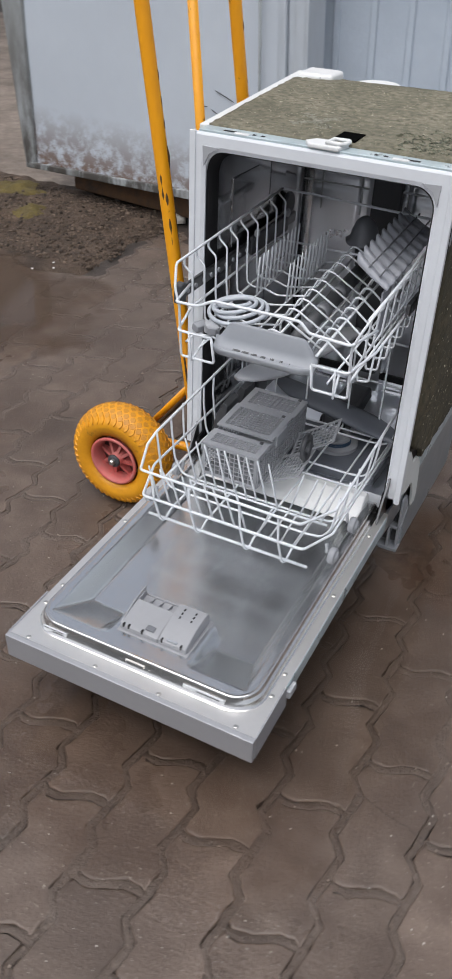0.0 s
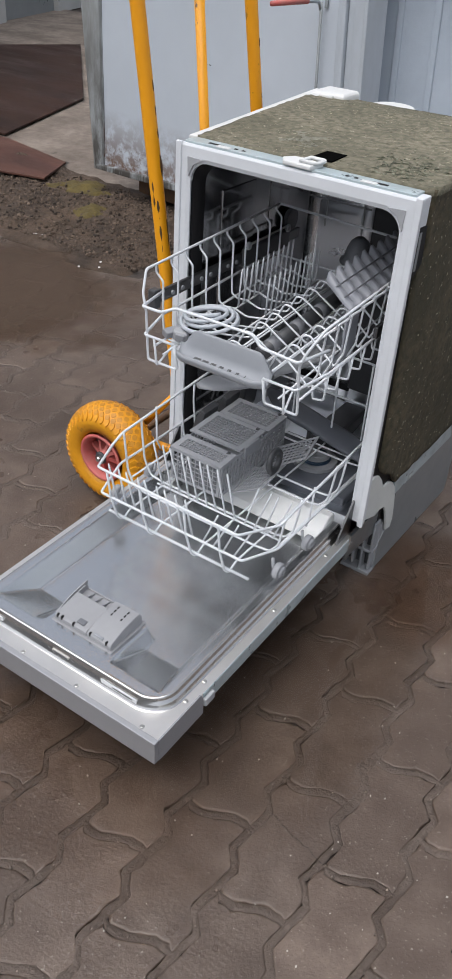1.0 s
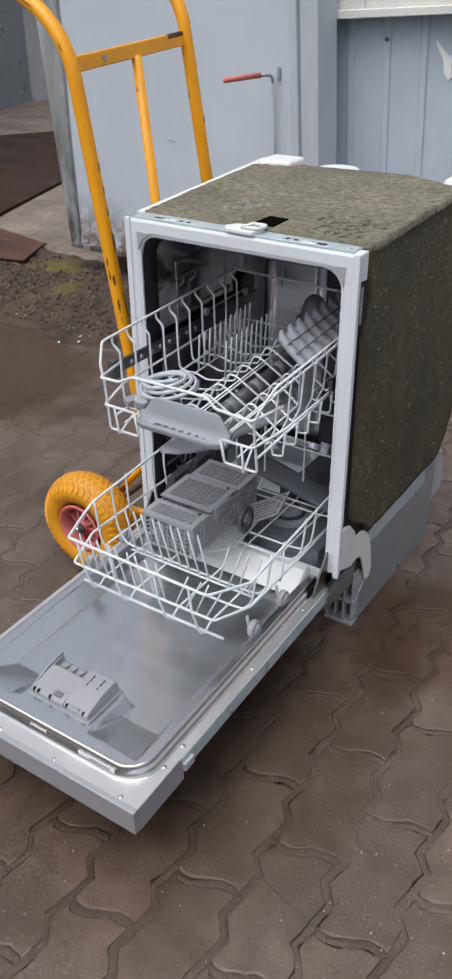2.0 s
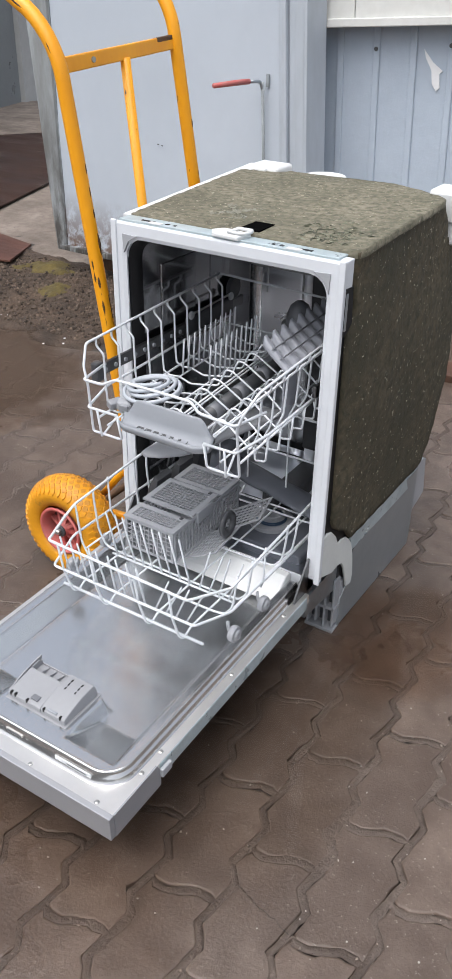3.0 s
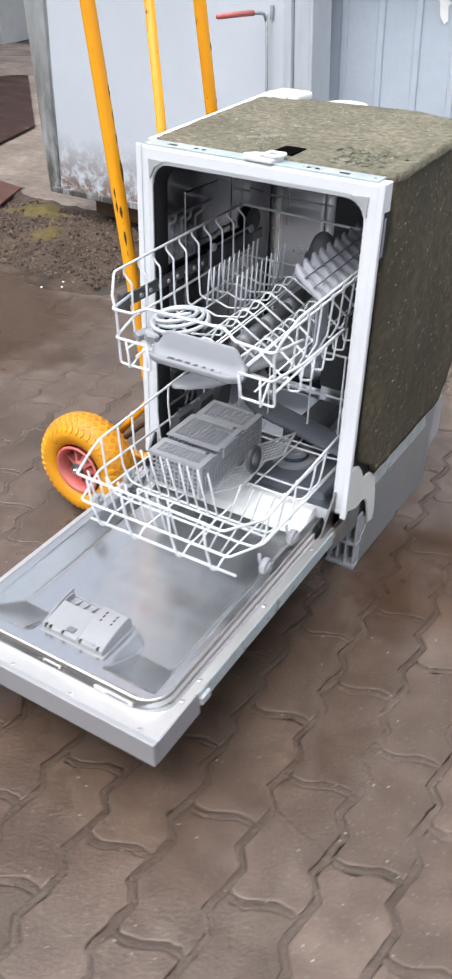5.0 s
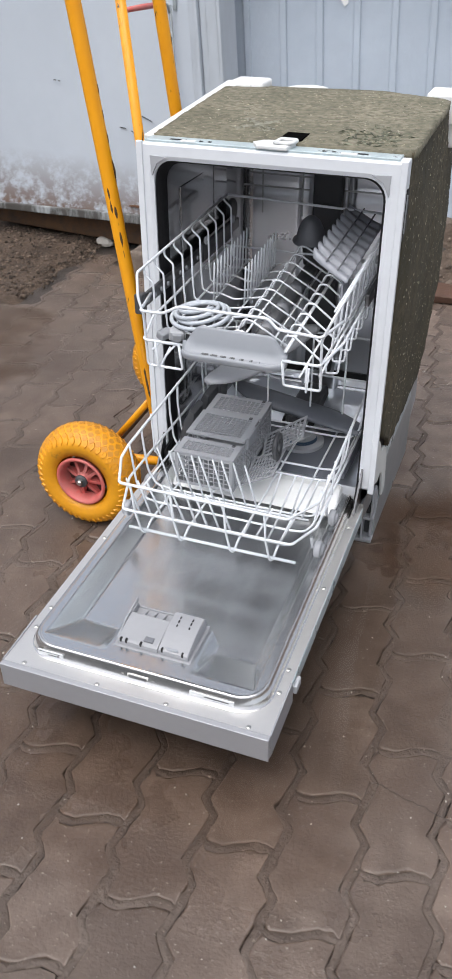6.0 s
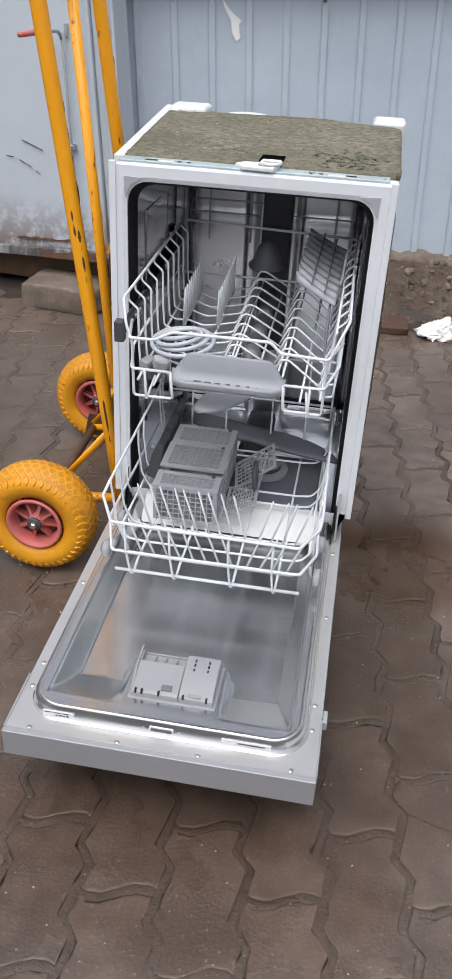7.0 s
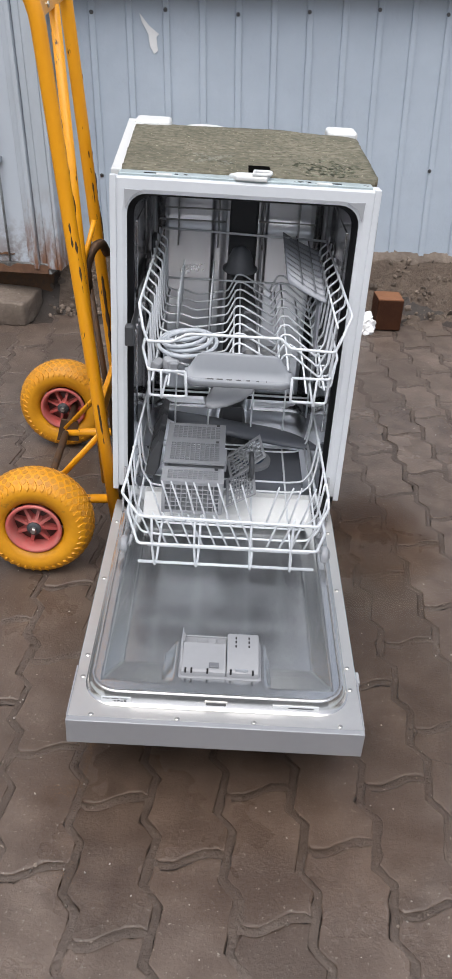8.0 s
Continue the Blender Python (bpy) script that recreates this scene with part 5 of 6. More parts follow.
for x in (-0.109, -0.050):
    for k in range(11):
        y = 0.045 + 0.0175 * k
        a = Vector(up(x, y, 0.503))
        if tine is None:
            bm = sweep([(0, 0, 0), (0.001, 0.004, 0.066), (0.001, 0.0045, 0.070)], [0.0019, 0.0018, 0.0009], 6)
            tine = part("tine", bm, M_wire, upper, "", True)
            tine.location = a
        else:
            ob = link("tine", tine.data, None, upper)
            ob.location = a
part("pivot_tube", sweep([up(0.024, -0.085, 0.508), up(0.024, 0.22, 0.508)], 0.0132, 14), M_dark, upper, "dark grey pivot tube", True)
for y in (-0.06, 0.02, 0.10):
    part("pivot_clip", sweep([up(0.024, y, 0.508), up(0.024, y + 0.03, 0.508)], 0.0145, 14), M_shelf, upper, "", True)

# trough-shaped handle
loops = []
for i in range(25):
    t = i / 24
    x = -0.083 + 0.176 * t
    e = min(t, 1 - t) * 24
    top = 0.506 + 0.037 * step(-0.8, 3.8, e)
    full = 0.50 + 0.50 * step(-0.5, 2.8, e)
    prof = [(-0.152, top), (-0.1545, top + 0.0008), (-0.157, top - 0.002), (-0.160, 0.518), (-0.165, 0.507), (-0.172, 0.503), (-0.180, 0.503), (-0.1835, 0.506), (-0.1850, 0.5115), (-0.1880, 0.5120), (-0.1895, 0.508), (-0.186, 0.499), (-0.168, 0.497), (-0.156, 0.500), (-0.151, 0.515)]
    loops.append([up(x, y if y > -0.165 else -0.165 + (y + 0.165) * full, z) for y, z in prof])
bm, rows = band(loops)
bm.faces.new(rows[0])
bm.faces.new(rows[-1][::-1])
bmesh.ops.recalc_face_normals(bm, faces=bm.faces)
move(bm, Matrix.Translation((0, 0, 0.011)))
part("handle", bm, M_handle, upper, "grey plastic trough handle", True)
for k in range(7):
    x = -0.048 + 0.0165 * k
    part("drain_slot", prism([(-0.182, 0.5125), (-0.182, 0.5152), (-0.1715, 0.5157), (-0.1688, 0.5172), (-0.1685, 0.5140)], "x", x, x + 0.0012), M_dark, upper)
    if k < 6:
        part("drain_gap", prism([(-0.1712, 0.5140), (-0.1712, 0.5158), (-0.1690, 0.5176), (-0.1682, 0.5150)], "x", x + 0.002, x + 0.013 - 0.0016 * k), M_dark, upper)

for s in (-1, 1):
    rail = part("telescopic_rail", box(min(s * 0.172, s * 0.180), max(s * 0.172, s * 0.180), -0.11 if s < 0 else 0.02, 0.36, 0.553, 0.574, 0.002), M_rail, washer, "dark steel rack rail")
    for k in range(9):
        part("rail_bead", disc((s * 0.1715, (-0.10 if s < 0 else 0.03) + 0.028 * k, 0.5635), (-s, 0, 0), 0.004, 0.003, 10), M_plastic, rail)
    carrier = part("rack_carrier", box(min(s * 0.168, s * 0.176), max(s * 0.168, s * 0.176), 0.145, 0.315, 0.546, 0.583, 0.004), M_dark, upper, "dark plastic rack carrier")
    for z in (0.539, 0.589):
        part("carrier_rail", sweep([(s * 0.166, 0.150, z), (s * 0.166, 0.30, z + 0.004)], 0.0022, 6), M_bright, carrier)
        for y in (0.153, 0.295):
            part("carrier_wheel", disc((s * 0.167, y, z), (-s, 0, 0), 0.008, 0.007, 18, 0.002), M_light, carrier, "grey roller")
    part("rail_cap", disc((s * 0.180, 0.322, 0.598), (-s, 0, 0), 0.024, 0.010, 24, 0.003), M_dark, washer, "dark round cap")
part("rail_end", box(-0.186, -0.170, -0.122, -0.104, 0.545, 0.580, 0.003), M_dark, washer)

# corrugated cup shelf with a scalloped edge, tipped against the far side
NL, NR, FL, FR = Vector((0.084, 0.002, 0.632)), Vector((0.150, -0.031, 0.609)), Vector((0.086, 0.262, 0.644)), Vector((0.153, 0.230, 0.628))
lift = (NR - NL).cross(FL - NL).normalized()
if lift.z < 0:
    lift = -lift
RIBS = 9
rows = []
for j in range(RIBS * 12 + 1):
    f = (j / 12) % 1.0
    ridge = step(0.02, 0.16, f) * step(0.66, 0.48, f)
    a, b = NL.lerp(FL, j / (RIBS * 12)), NR.lerp(FR, j / (RIBS * 12))
    a = a + (a - b).normalized() * 0.006 * ridge
    rows.append([tuple(a.lerp(b, i / 12) + lift * (0.0120 * ridge * (1 - 0.6 * i / 12) - 0.008 * (i / 12) * (1 - i / 12))) for i in range(13)])
shelf, made = band(rows, None, False)
bmesh.ops.recalc_face_normals(shelf, faces=shelf.faces)
shelf_ob = part("cup_shelf", shelf, M_cupshelf, upper, "grey ribbed folding cup shelf", True)
shelf_ob.modifiers.new("thickness", "SOLIDIFY").thickness = 0.0022
for k in (0.34, 0.68):
    part("shelf_rail", sweep([NL.lerp(NR, k) + lift * 0.0095, FL.lerp(FR, k) + lift * 0.0095], 0.0015, 6), M_shelf, shelf_ob)
part("support", prism([(-0.026, 0.520), (0.018, 0.520), (0.020, 0.606), (-0.024, 0.602)], "x", 0.140, 0.1435, None, 0.001), M_cupshelf, shelf_ob, "grey plate carrying the shelf")

# ---------------------------------------------------------------- dishwasher: lower rack
lower = part("lower_rack", sweep(fillet([(-0.166, 0.175, 0.372), (-0.168, 0.0, 0.358), (-0.174, -0.203, 0.338), (-0.180, -0.222, 0.322), (-0.142, -0.306, 0.331), (0.147, -0.309, 0.330), (0.173, -0.222, 0.310), (0.175, -0.188, 0.317), (0.171, 0.0, 0.325), (0.168, 0.175, 0.334)], 0.006, 4), 0.0025, 8), M_wire, washer, "white wire lower rack pulled out over the door", True)
part("ring_wire", sweep(fillet([(-0.170, 0.175, 0.283), (-0.171, -0.215, 0.279), (-0.145, -0.297, 0.272), (0.151, -0.297, 0.273), (0.173, -0.222, 0.261), (0.168, -0.10, 0.252), (0.166, 0.175, 0.249)], 0.007, 4), 0.0024, 8), M_wire, lower, "", True)
part("front_bar", sweep([(-0.147, -0.274, 0.219), (0.153, -0.274, 0.220)], 0.0026, 8), M_wire, lower, "", True)
for x in (-0.118, -0.048, 0.044, 0.112):
    p = [(x - 0.004, -0.306, 0.330), (x - 0.004, -0.297, 0.272), (x - 0.001, -0.283, 0.222), (x + 0.001, -0.272, 0.212), (x + 0.003, -0.255, 0.226), (x + 0.003, -0.10, 0.226), (x + 0.003, 0.165, 0.226), (x + 0.003, 0.185, 0.245), (x + 0.003, 0.185, 0.420)]
    part("floor_wire", sweep(fillet(p, 0.007, 4), 0.0021, 6), M_wire, lower, "", True)
for y in (-0.203, -0.155, -0.035, 0.003, 0.130, 0.150):
    rim_l, rim_r = 0.360 + 0.10 * y, 0.330 + 0.045 * y
    p = [(-0.169 + 0.02 * min(0, y), y, rim_l), (-0.170, y, 0.318), (-0.164, y, 0.262), (-0.148, y, 0.232), (-0.12, y, 0.2285), (0.12, y, 0.2285), (0.148, y, 0.232), (0.163, y, 0.252), (0.168, y, 0.285), (0.172, y, rim_r)]
    part("cross_wire", sweep(fillet(p, 0.008, 4), 0.0021, 6), M_wire, lower, "", True)
for s, top, foot in ((-1, 0.352, 0.262), (1, 0.325, 0.236)):
    part("side_wire", sweep([(s * 0.172, -0.112, top), (s * 0.169, -0.112, foot + 0.018), (s * 0.163, -0.108, foot)], 0.0019, 6), M_wire, lower, "", True)
    part("side_rail", sweep([(s * 0.160, -0.20, 0.244), (s * 0.160, 0.17, 0.244)], 0.0021, 6), M_wire, lower, "", True)
for z in (0.420, 0.33):
    part("back_wire", sweep([(-0.165, 0.186, z), (0.165, 0.186, z)], 0.0024, 6), M_wire, lower, "", True)
for x in (-0.163, 0.163):
    part("back_wire", sweep([(x, 0.186, 0.285), (x, 0.186, 0.42)], 0.0022, 6), M_wire, lower, "", True)


def tine_row(n, x0, x1, y, z, rise, back):
    for k in range(n):
        t = k / (n - 1)
        x = x0 + (x1 - x0) * t
        lean = (-0.026 if t < 0.72 else 0.022) + 0.003 * math.sin(k * 2.7)
        part("tine", sweep([(x, y, z), (x + lean, y + back, z + rise), (x + lean * 1.03, y + back * 1.03, z + rise + 0.003)], [0.0019, 0.0018, 0.0008], 6), M_wire, lower, "", True)
    part("tine_bar", sweep([(x0 - 0.012, y, z), (x1 + 0.012, y, z)], 0.0021, 6), M_wire, lower, "", True)


tine_row(13, -0.118, 0.128, -0.286, 0.262, 0.056, 0.010)
tine_row(13, -0.112, 0.132, -0.165, 0.229, 0.082, 0.004)
for s in (-1, 1):
    for y in (-0.218, -0.122):
        x = s * 0.177
        w = part("roller", lathe([(0, -0.006), (0.0125, -0.006), (0.0145, -0.004), (0.0145, 0.004), (0.0125, 0.006), (0.0110, 0.004), (0.0095, 0.008), (0.0062, 0.010), (0.0030, 0.010), (0.0022, 0.007), (0, 0.007)], (x, y, 0.214), (s, 0, 0), 24), M_plastic, lower, "grey plastic roller", True)
        part("roller_arm", sweep([(x - s * 0.004, y, 0.214), (s * 0.166, y, 0.218), (s * 0.164, y, 0.234)], 0.003, 6), M_light, lower, "", True)

# ---------------------------------------------------------------- cutlery basket and what lies in the racks
def lattice(origin, u, v, nu, nv, w, t, material, name, parent, label="", rim=0.006):
    """A flat grating in the plane of u and v, with a frame round it."""
    o, u, v = Vector(origin), Vector(u), Vector(v)
    n = u.cross(v).normalized() * t
    lu, lv = u.length, v.length
    bm = bmesh.new()

    def stops(length, count):
        out = [0.0, rim]
        for i in range(1, count):
            a = rim + (length - 2 * rim) * i / count
            out += [a - w / 2, a + w / 2]
        return out + [length - rim, length]
    us, vs = stops(lu, nu), stops(lv, nv)
    pts = [[bm.verts.new(o + u * (a / lu) + v * (b / lv)) for a in us] for b in vs]
    flat = [bm.faces.new((pts[j][i], pts[j][i + 1], pts[j + 1][i + 1], pts[j + 1][i])) for j in range(len(vs) - 1) for i in range(len(us) - 1) if i % 2 == 0 or j % 2 == 0]
    made = bmesh.ops.extrude_face_region(bm, geom=flat)
    for e in made["geom"]:
        if isinstance(e, bmesh.types.BMVert):
            e.co += n
    bmesh.ops.recalc_face_normals(bm, faces=bm.faces)
    return part(name, bm, material, parent, label)


basket = thing("cutlery_basket", (-0.063, -0.01, 0.230), "grey plastic cutlery basket with gridded lids in the lower rack", "cutlery basket")
bx0, bx1, by0, by1, bz0, bz1 = -0.119, -0.009, -0.130, 0.090, 0.230, 0.296
lattice((bx0, by0, bz0), (bx1 - bx0, 0, 0), (0, 0, bz1 - bz0), 10, 6, 0.0018, 0.002, M_plastic, "front_wall", basket)
lattice((bx0, by1, bz0), (bx1 - bx0, 0, 0), (0, 0, bz1 - bz0), 10, 6, 0.0022, 0.002, M_plastic, "back_wall", basket)
lattice((bx1, by0, bz0), (0, by1 - by0, 0), (0, 0, bz1 - bz0), 20, 6, 0.0018, 0.002, M_plastic, "side_wall", basket)
lattice((bx0, by0, bz0), (0, by1 - by0, 0), (0, 0, bz1 - bz0), 20, 6, 0.0018, 0.002, M_plastic, "side_wall", basket)
part("bottom", box(bx0, bx1, by0, by1, bz0, bz0 + 0.003), M_plastic, basket)
for a, b, z in ((-0.133, -0.082, 0.2945), (-0.074, 0.014, 0.301), (0.024, 0.093, 0.297)):
    lid = lattice((bx0 - 0.002, a, z), (bx1 - bx0 + 0.004, 0, 0), (0, b - a, 0.002), 10, round((b - a) / 0.0095), 0.0014, 0.003, M_plastic, "lid", basket, "grey gridded lid", 0.011)
    part("lid_clip", box(bx1 - 0.016, bx1 - 0.010, b - 0.008, b - 0.002, z + 0.004, z + 0.0065), M_dark, lid)
part("grip", box(-0.010, -0.003, -0.06, -0.01, 0.280, 0.304, 0.002), M_plastic, basket)

grate = thing("loose_grating", (0.035, -0.01, 0.23), "loose grey plastic grating with a dark ring grip", "grating")
lattice((0.0, -0.112, 0.234), (0.055, 0.025, 0.018), (-0.002, 0.085, 0.010), 9, 6, 0.0022, 0.002, M_plastic, "panel", grate)
lattice((0.008, -0.018, 0.238), (0.068, 0.050, 0.030), (-0.012, 0.070, 0.012), 9, 6, 0.0022, 0.002, M_plastic, "panel", grate)
part("ring_stem", sweep([(0.046, -0.030, 0.248), (0.045, -0.034, 0.270)], 0.005, 8), M_dark, grate, "", True)
part("ring_grip", lathe([(0.015, -0.004), (0.025, -0.004), (0.027, 0.0), (0.025, 0.004), (0.015, 0.004), (0.013, 0.0), (0.015, -0.004)], (0.045, -0.034, 0.284), (1, 0.05, 0.05), 28), M_dark, grate, "dark grey ring grip", True)
for k, y in enumerate((-0.02, 0.055, 0.125)):
    bm = prism([(-0.160, 0.245), (-0.150, 0.290), (-0.136, 0.318), (-0.126, 0.312), (-0.132, 0.26), (-0.142, 0.238)], "y", y, y + 0.05, None, 0.003)
    part("cup_flap", bm, M_dark, lower, "dark grey folding flap")

cable = thing("power_cable", (-0.085, -0.08, 0.50), "coiled pale grey power cable lying in the upper rack", "cable")
rnd = random.Random(11)
pts = []
for i in range(4 * 28):
    a = 2 * math.pi * i / 28
    k = 1 + 0.10 * math.sin(i * 0.037 + 1) + 0.07 * math.sin(i * 0.11) - 0.055 * (i / 28)
    pts.append((-0.084 + 0.045 * k * math.cos(a) + 0.004 * math.sin(i * 0.05), -0.082 + 0.044 * k * math.sin(a), 0.533 + 0.0042 * (i / 28) + 0.006 * math.sin(a * 1.0 + i * 0.02) + SAG * 0.1))
part("coil", sweep(pts, 0.0036, 8), M_cable, cable, "", True)
plug = part("plug", move(box(-0.013, 0.013, -0.009, 0.009, -0.008, 0.010, 0.004, 3), pose(-0.108, -0.128, 0.522, 12, 8, 25)), M_light, cable, "grey moulded plug")
part("plug_grip", move(box(-0.008, 0.008, -0.013, -0.008, -0.006, 0.008, 0.002), pose(-0.108, -0.128, 0.522, 12, 8, 25)), M_plastic, plug)
part("connector", move(box(-0.008, 0.008, -0.013, 0.013, -0.007, 0.007, 0.003), pose(-0.130, -0.128, 0.520, 0, 15, -20)), M_plastic, cable, "darker grey connector")

# ---------------------------------------------------------------- hand truck
truck = thing("hand_truck", (-0.30, 0.23, 0), "yellow two-wheeled hand truck with rust chips leaning beside the dishwasher", "hand truck")


def tx(z):
    return -0.219 - 0.114 * z


def tube_line(y, z0):
    lean = 0.0 if y < 0.2 else 1.0
    line = [(tx(z) + lean * (0.0175 * z - 0.034), y - (0.05 + 0.043 * lean) * z, z) for z in (z0, 0.35, 0.70, 0.85, 1.000 + 0.05 * lean)]
    arc = []
    for i in range(1, 9):
        a = radians(62 * i / 8)
        r = 0.13
        arc.append((line[-1][0] - r * (1 - math.cos(a)) - 0.1135 * r * math.sin(a), line[-1][1] - (1 - lean) * 0.03 * r * math.sin(a), line[-1][2] + r * math.sin(a)))
    e = Vector(arc[-1]) - Vector(arc[-2])
    tail = [tuple(Vector(arc[-1]) + e.normalized() * d) for d in (0.05, 0.13)]
    return line + arc + tail


for y in (0.075, 0.474):
    rail = part("side_tube", sweep(tube_line(y, 0.03), 0.0128, 16), M_yellow, truck, "", True)
    fine = []
    pts = [Vector(p) for p in tube_line(y, 0.03)]
    for a, b in zip(pts, pts[1:]):
        n = max(1, round((b - a).length / 0.008))
        fine += [a + (b - a) * k / n for k in range(n)]
    for nx, ny, seed in ((0.93, 0.30, 1.0), (0.55, -0.80, 5.0), (0.10, -0.99, 9.0)):
        bits = [p + Vector((nx, ny, 0)) * 0.0114 for p in fine]
        radii = [max(0.0002, 0.0046 * (wobble(p.z * 5, y * 9, seed) + 0.8 * wobble(p.z * 43, y * 9, seed) + (0.18 if seed < 2 else -0.12 if seed < 6 else 0.55 if y > 0.2 and p.z < 0.56 else -0.25))) for p in fine]
        tagged(part("paint_wear", sweep(bits, radii, 6), M_rust, rail, "bare dark steel where the paint is worn", True), "", "", "", "stuff")
    part("grip", sweep([Vector(p) for p in tube_line(y, 0.03)[-2:]], 0.0185, 16), M_black, rail, "black hand grip", True)
part("middle_tube", sweep([(-0.272 - 0.0685 * z, 0.256 - 0.051 * z, z) for z in (0.06, 0.5, 1.025)], 0.0095, 14), M_yellow, truck, "", True)
bm = box(-0.007, 0.007, 0.030, 0.372, -0.0125, 0.0125, 0.002)
for v in bm.verts:
    v.co.z += 0.062 * (v.co.y - 0.05)
    v.co.x -= 0.060 * (v.co.y - 0.05)
bar = part("cross_bar", move(bm, pose(-0.337, 0, 1.024, 0, -6.5)), M_yellow, truck)
part("bolt", disc((-0.334, 0.105, 1.028), (1, 0, 0), 0.005, 0.003, 8), M_bright, bar)
bm = box(-0.0062, 0.0066, 0.31, 0.366, 0.004, 0.0132, 0.002)
for v in bm.verts:
    v.co.z += 0.062 * (v.co.y - 0.05)
    v.co.x -= 0.060 * (v.co.y - 0.05)
part("rust_patch", move(bm, pose(-0.3362, 0, 1.024, 0, -6.5)), M_rust, bar, "rusty end of the bar")
part("cross_bar", move(box(-0.006, 0.006, 0.066, 0.391, -0.016, 0.016, 0.003), pose(tx(0.33), 0, 0.33, 0, -6.5)), M_yellow, truck)
part("cross_bar", move(box(-0.006, 0.006, 0.066, 0.391, -0.016, 0.016, 0.003), pose(tx(0.10), 0, 0.10, 0, -6.5)), M_rust, truck)
part("toe_plate", box(-0.236, -0.206, 0.03, 0.43, 0.004, 0.010, 0.001), M_rust, truck, "rusty toe plate")
AX = (-0.380, 0.113)
part("axle", sweep([(AX[0], -0.03, AX[1]), (AX[0] - 0.012, 0.56, AX[1])], 0.0085, 12), M_rust, truck, "dark greasy axle", True)
for y in (0.075, 0.385):
    x = AX[0] - 0.012 * y / 0.5
    part("brace", sweep([(tx(0.285), y, 0.285), (x, y, AX[1] + 0.01)], 0.0085, 8, None, False, 0.5), M_yellow, truck, "", True)
    part("brace", sweep([(tx(0.125), y, 0.125), (x, y, AX[1])], 0.010, 10), M_yellow, truck, "", True)
    part("axle_plate", prism([(x - 0.022, AX[1] - 0.02), (x + 0.03, AX[1] - 0.02), (x + 0.03, AX[1] + 0.03), (x - 0.01, AX[1] + 0.035)], "y", y - 0.004, y + 0.004), M_rust, truck, "rusty axle plate")
part("strap_hook", sweep(fillet([(-0.318, 0.345, 0.478), (-0.322, 0.343, 0.534), (-0.308, 0.352, 0.573), (-0.293, 0.375, 0.580), (-0.285, 0.400, 0.550)], 0.016, 5), 0.0098, 10), M_rust, truck, "bent dark strap hook", True)
part("hook_bar", sweep([(-0.316, 0.345, 0.490), (-0.283, 0.335, 0.273), (-0.264, 0.330, 0.135)], [0.0075, 0.0065, 0.0065], 10), M_rust, truck, "rusty bar running down from the hook", True)
part("stay", sweep([(-0.326, 0.330, 0.545), (-0.307, 0.372, 0.625)], 0.0055, 8), M_yellow, truck, "", True)


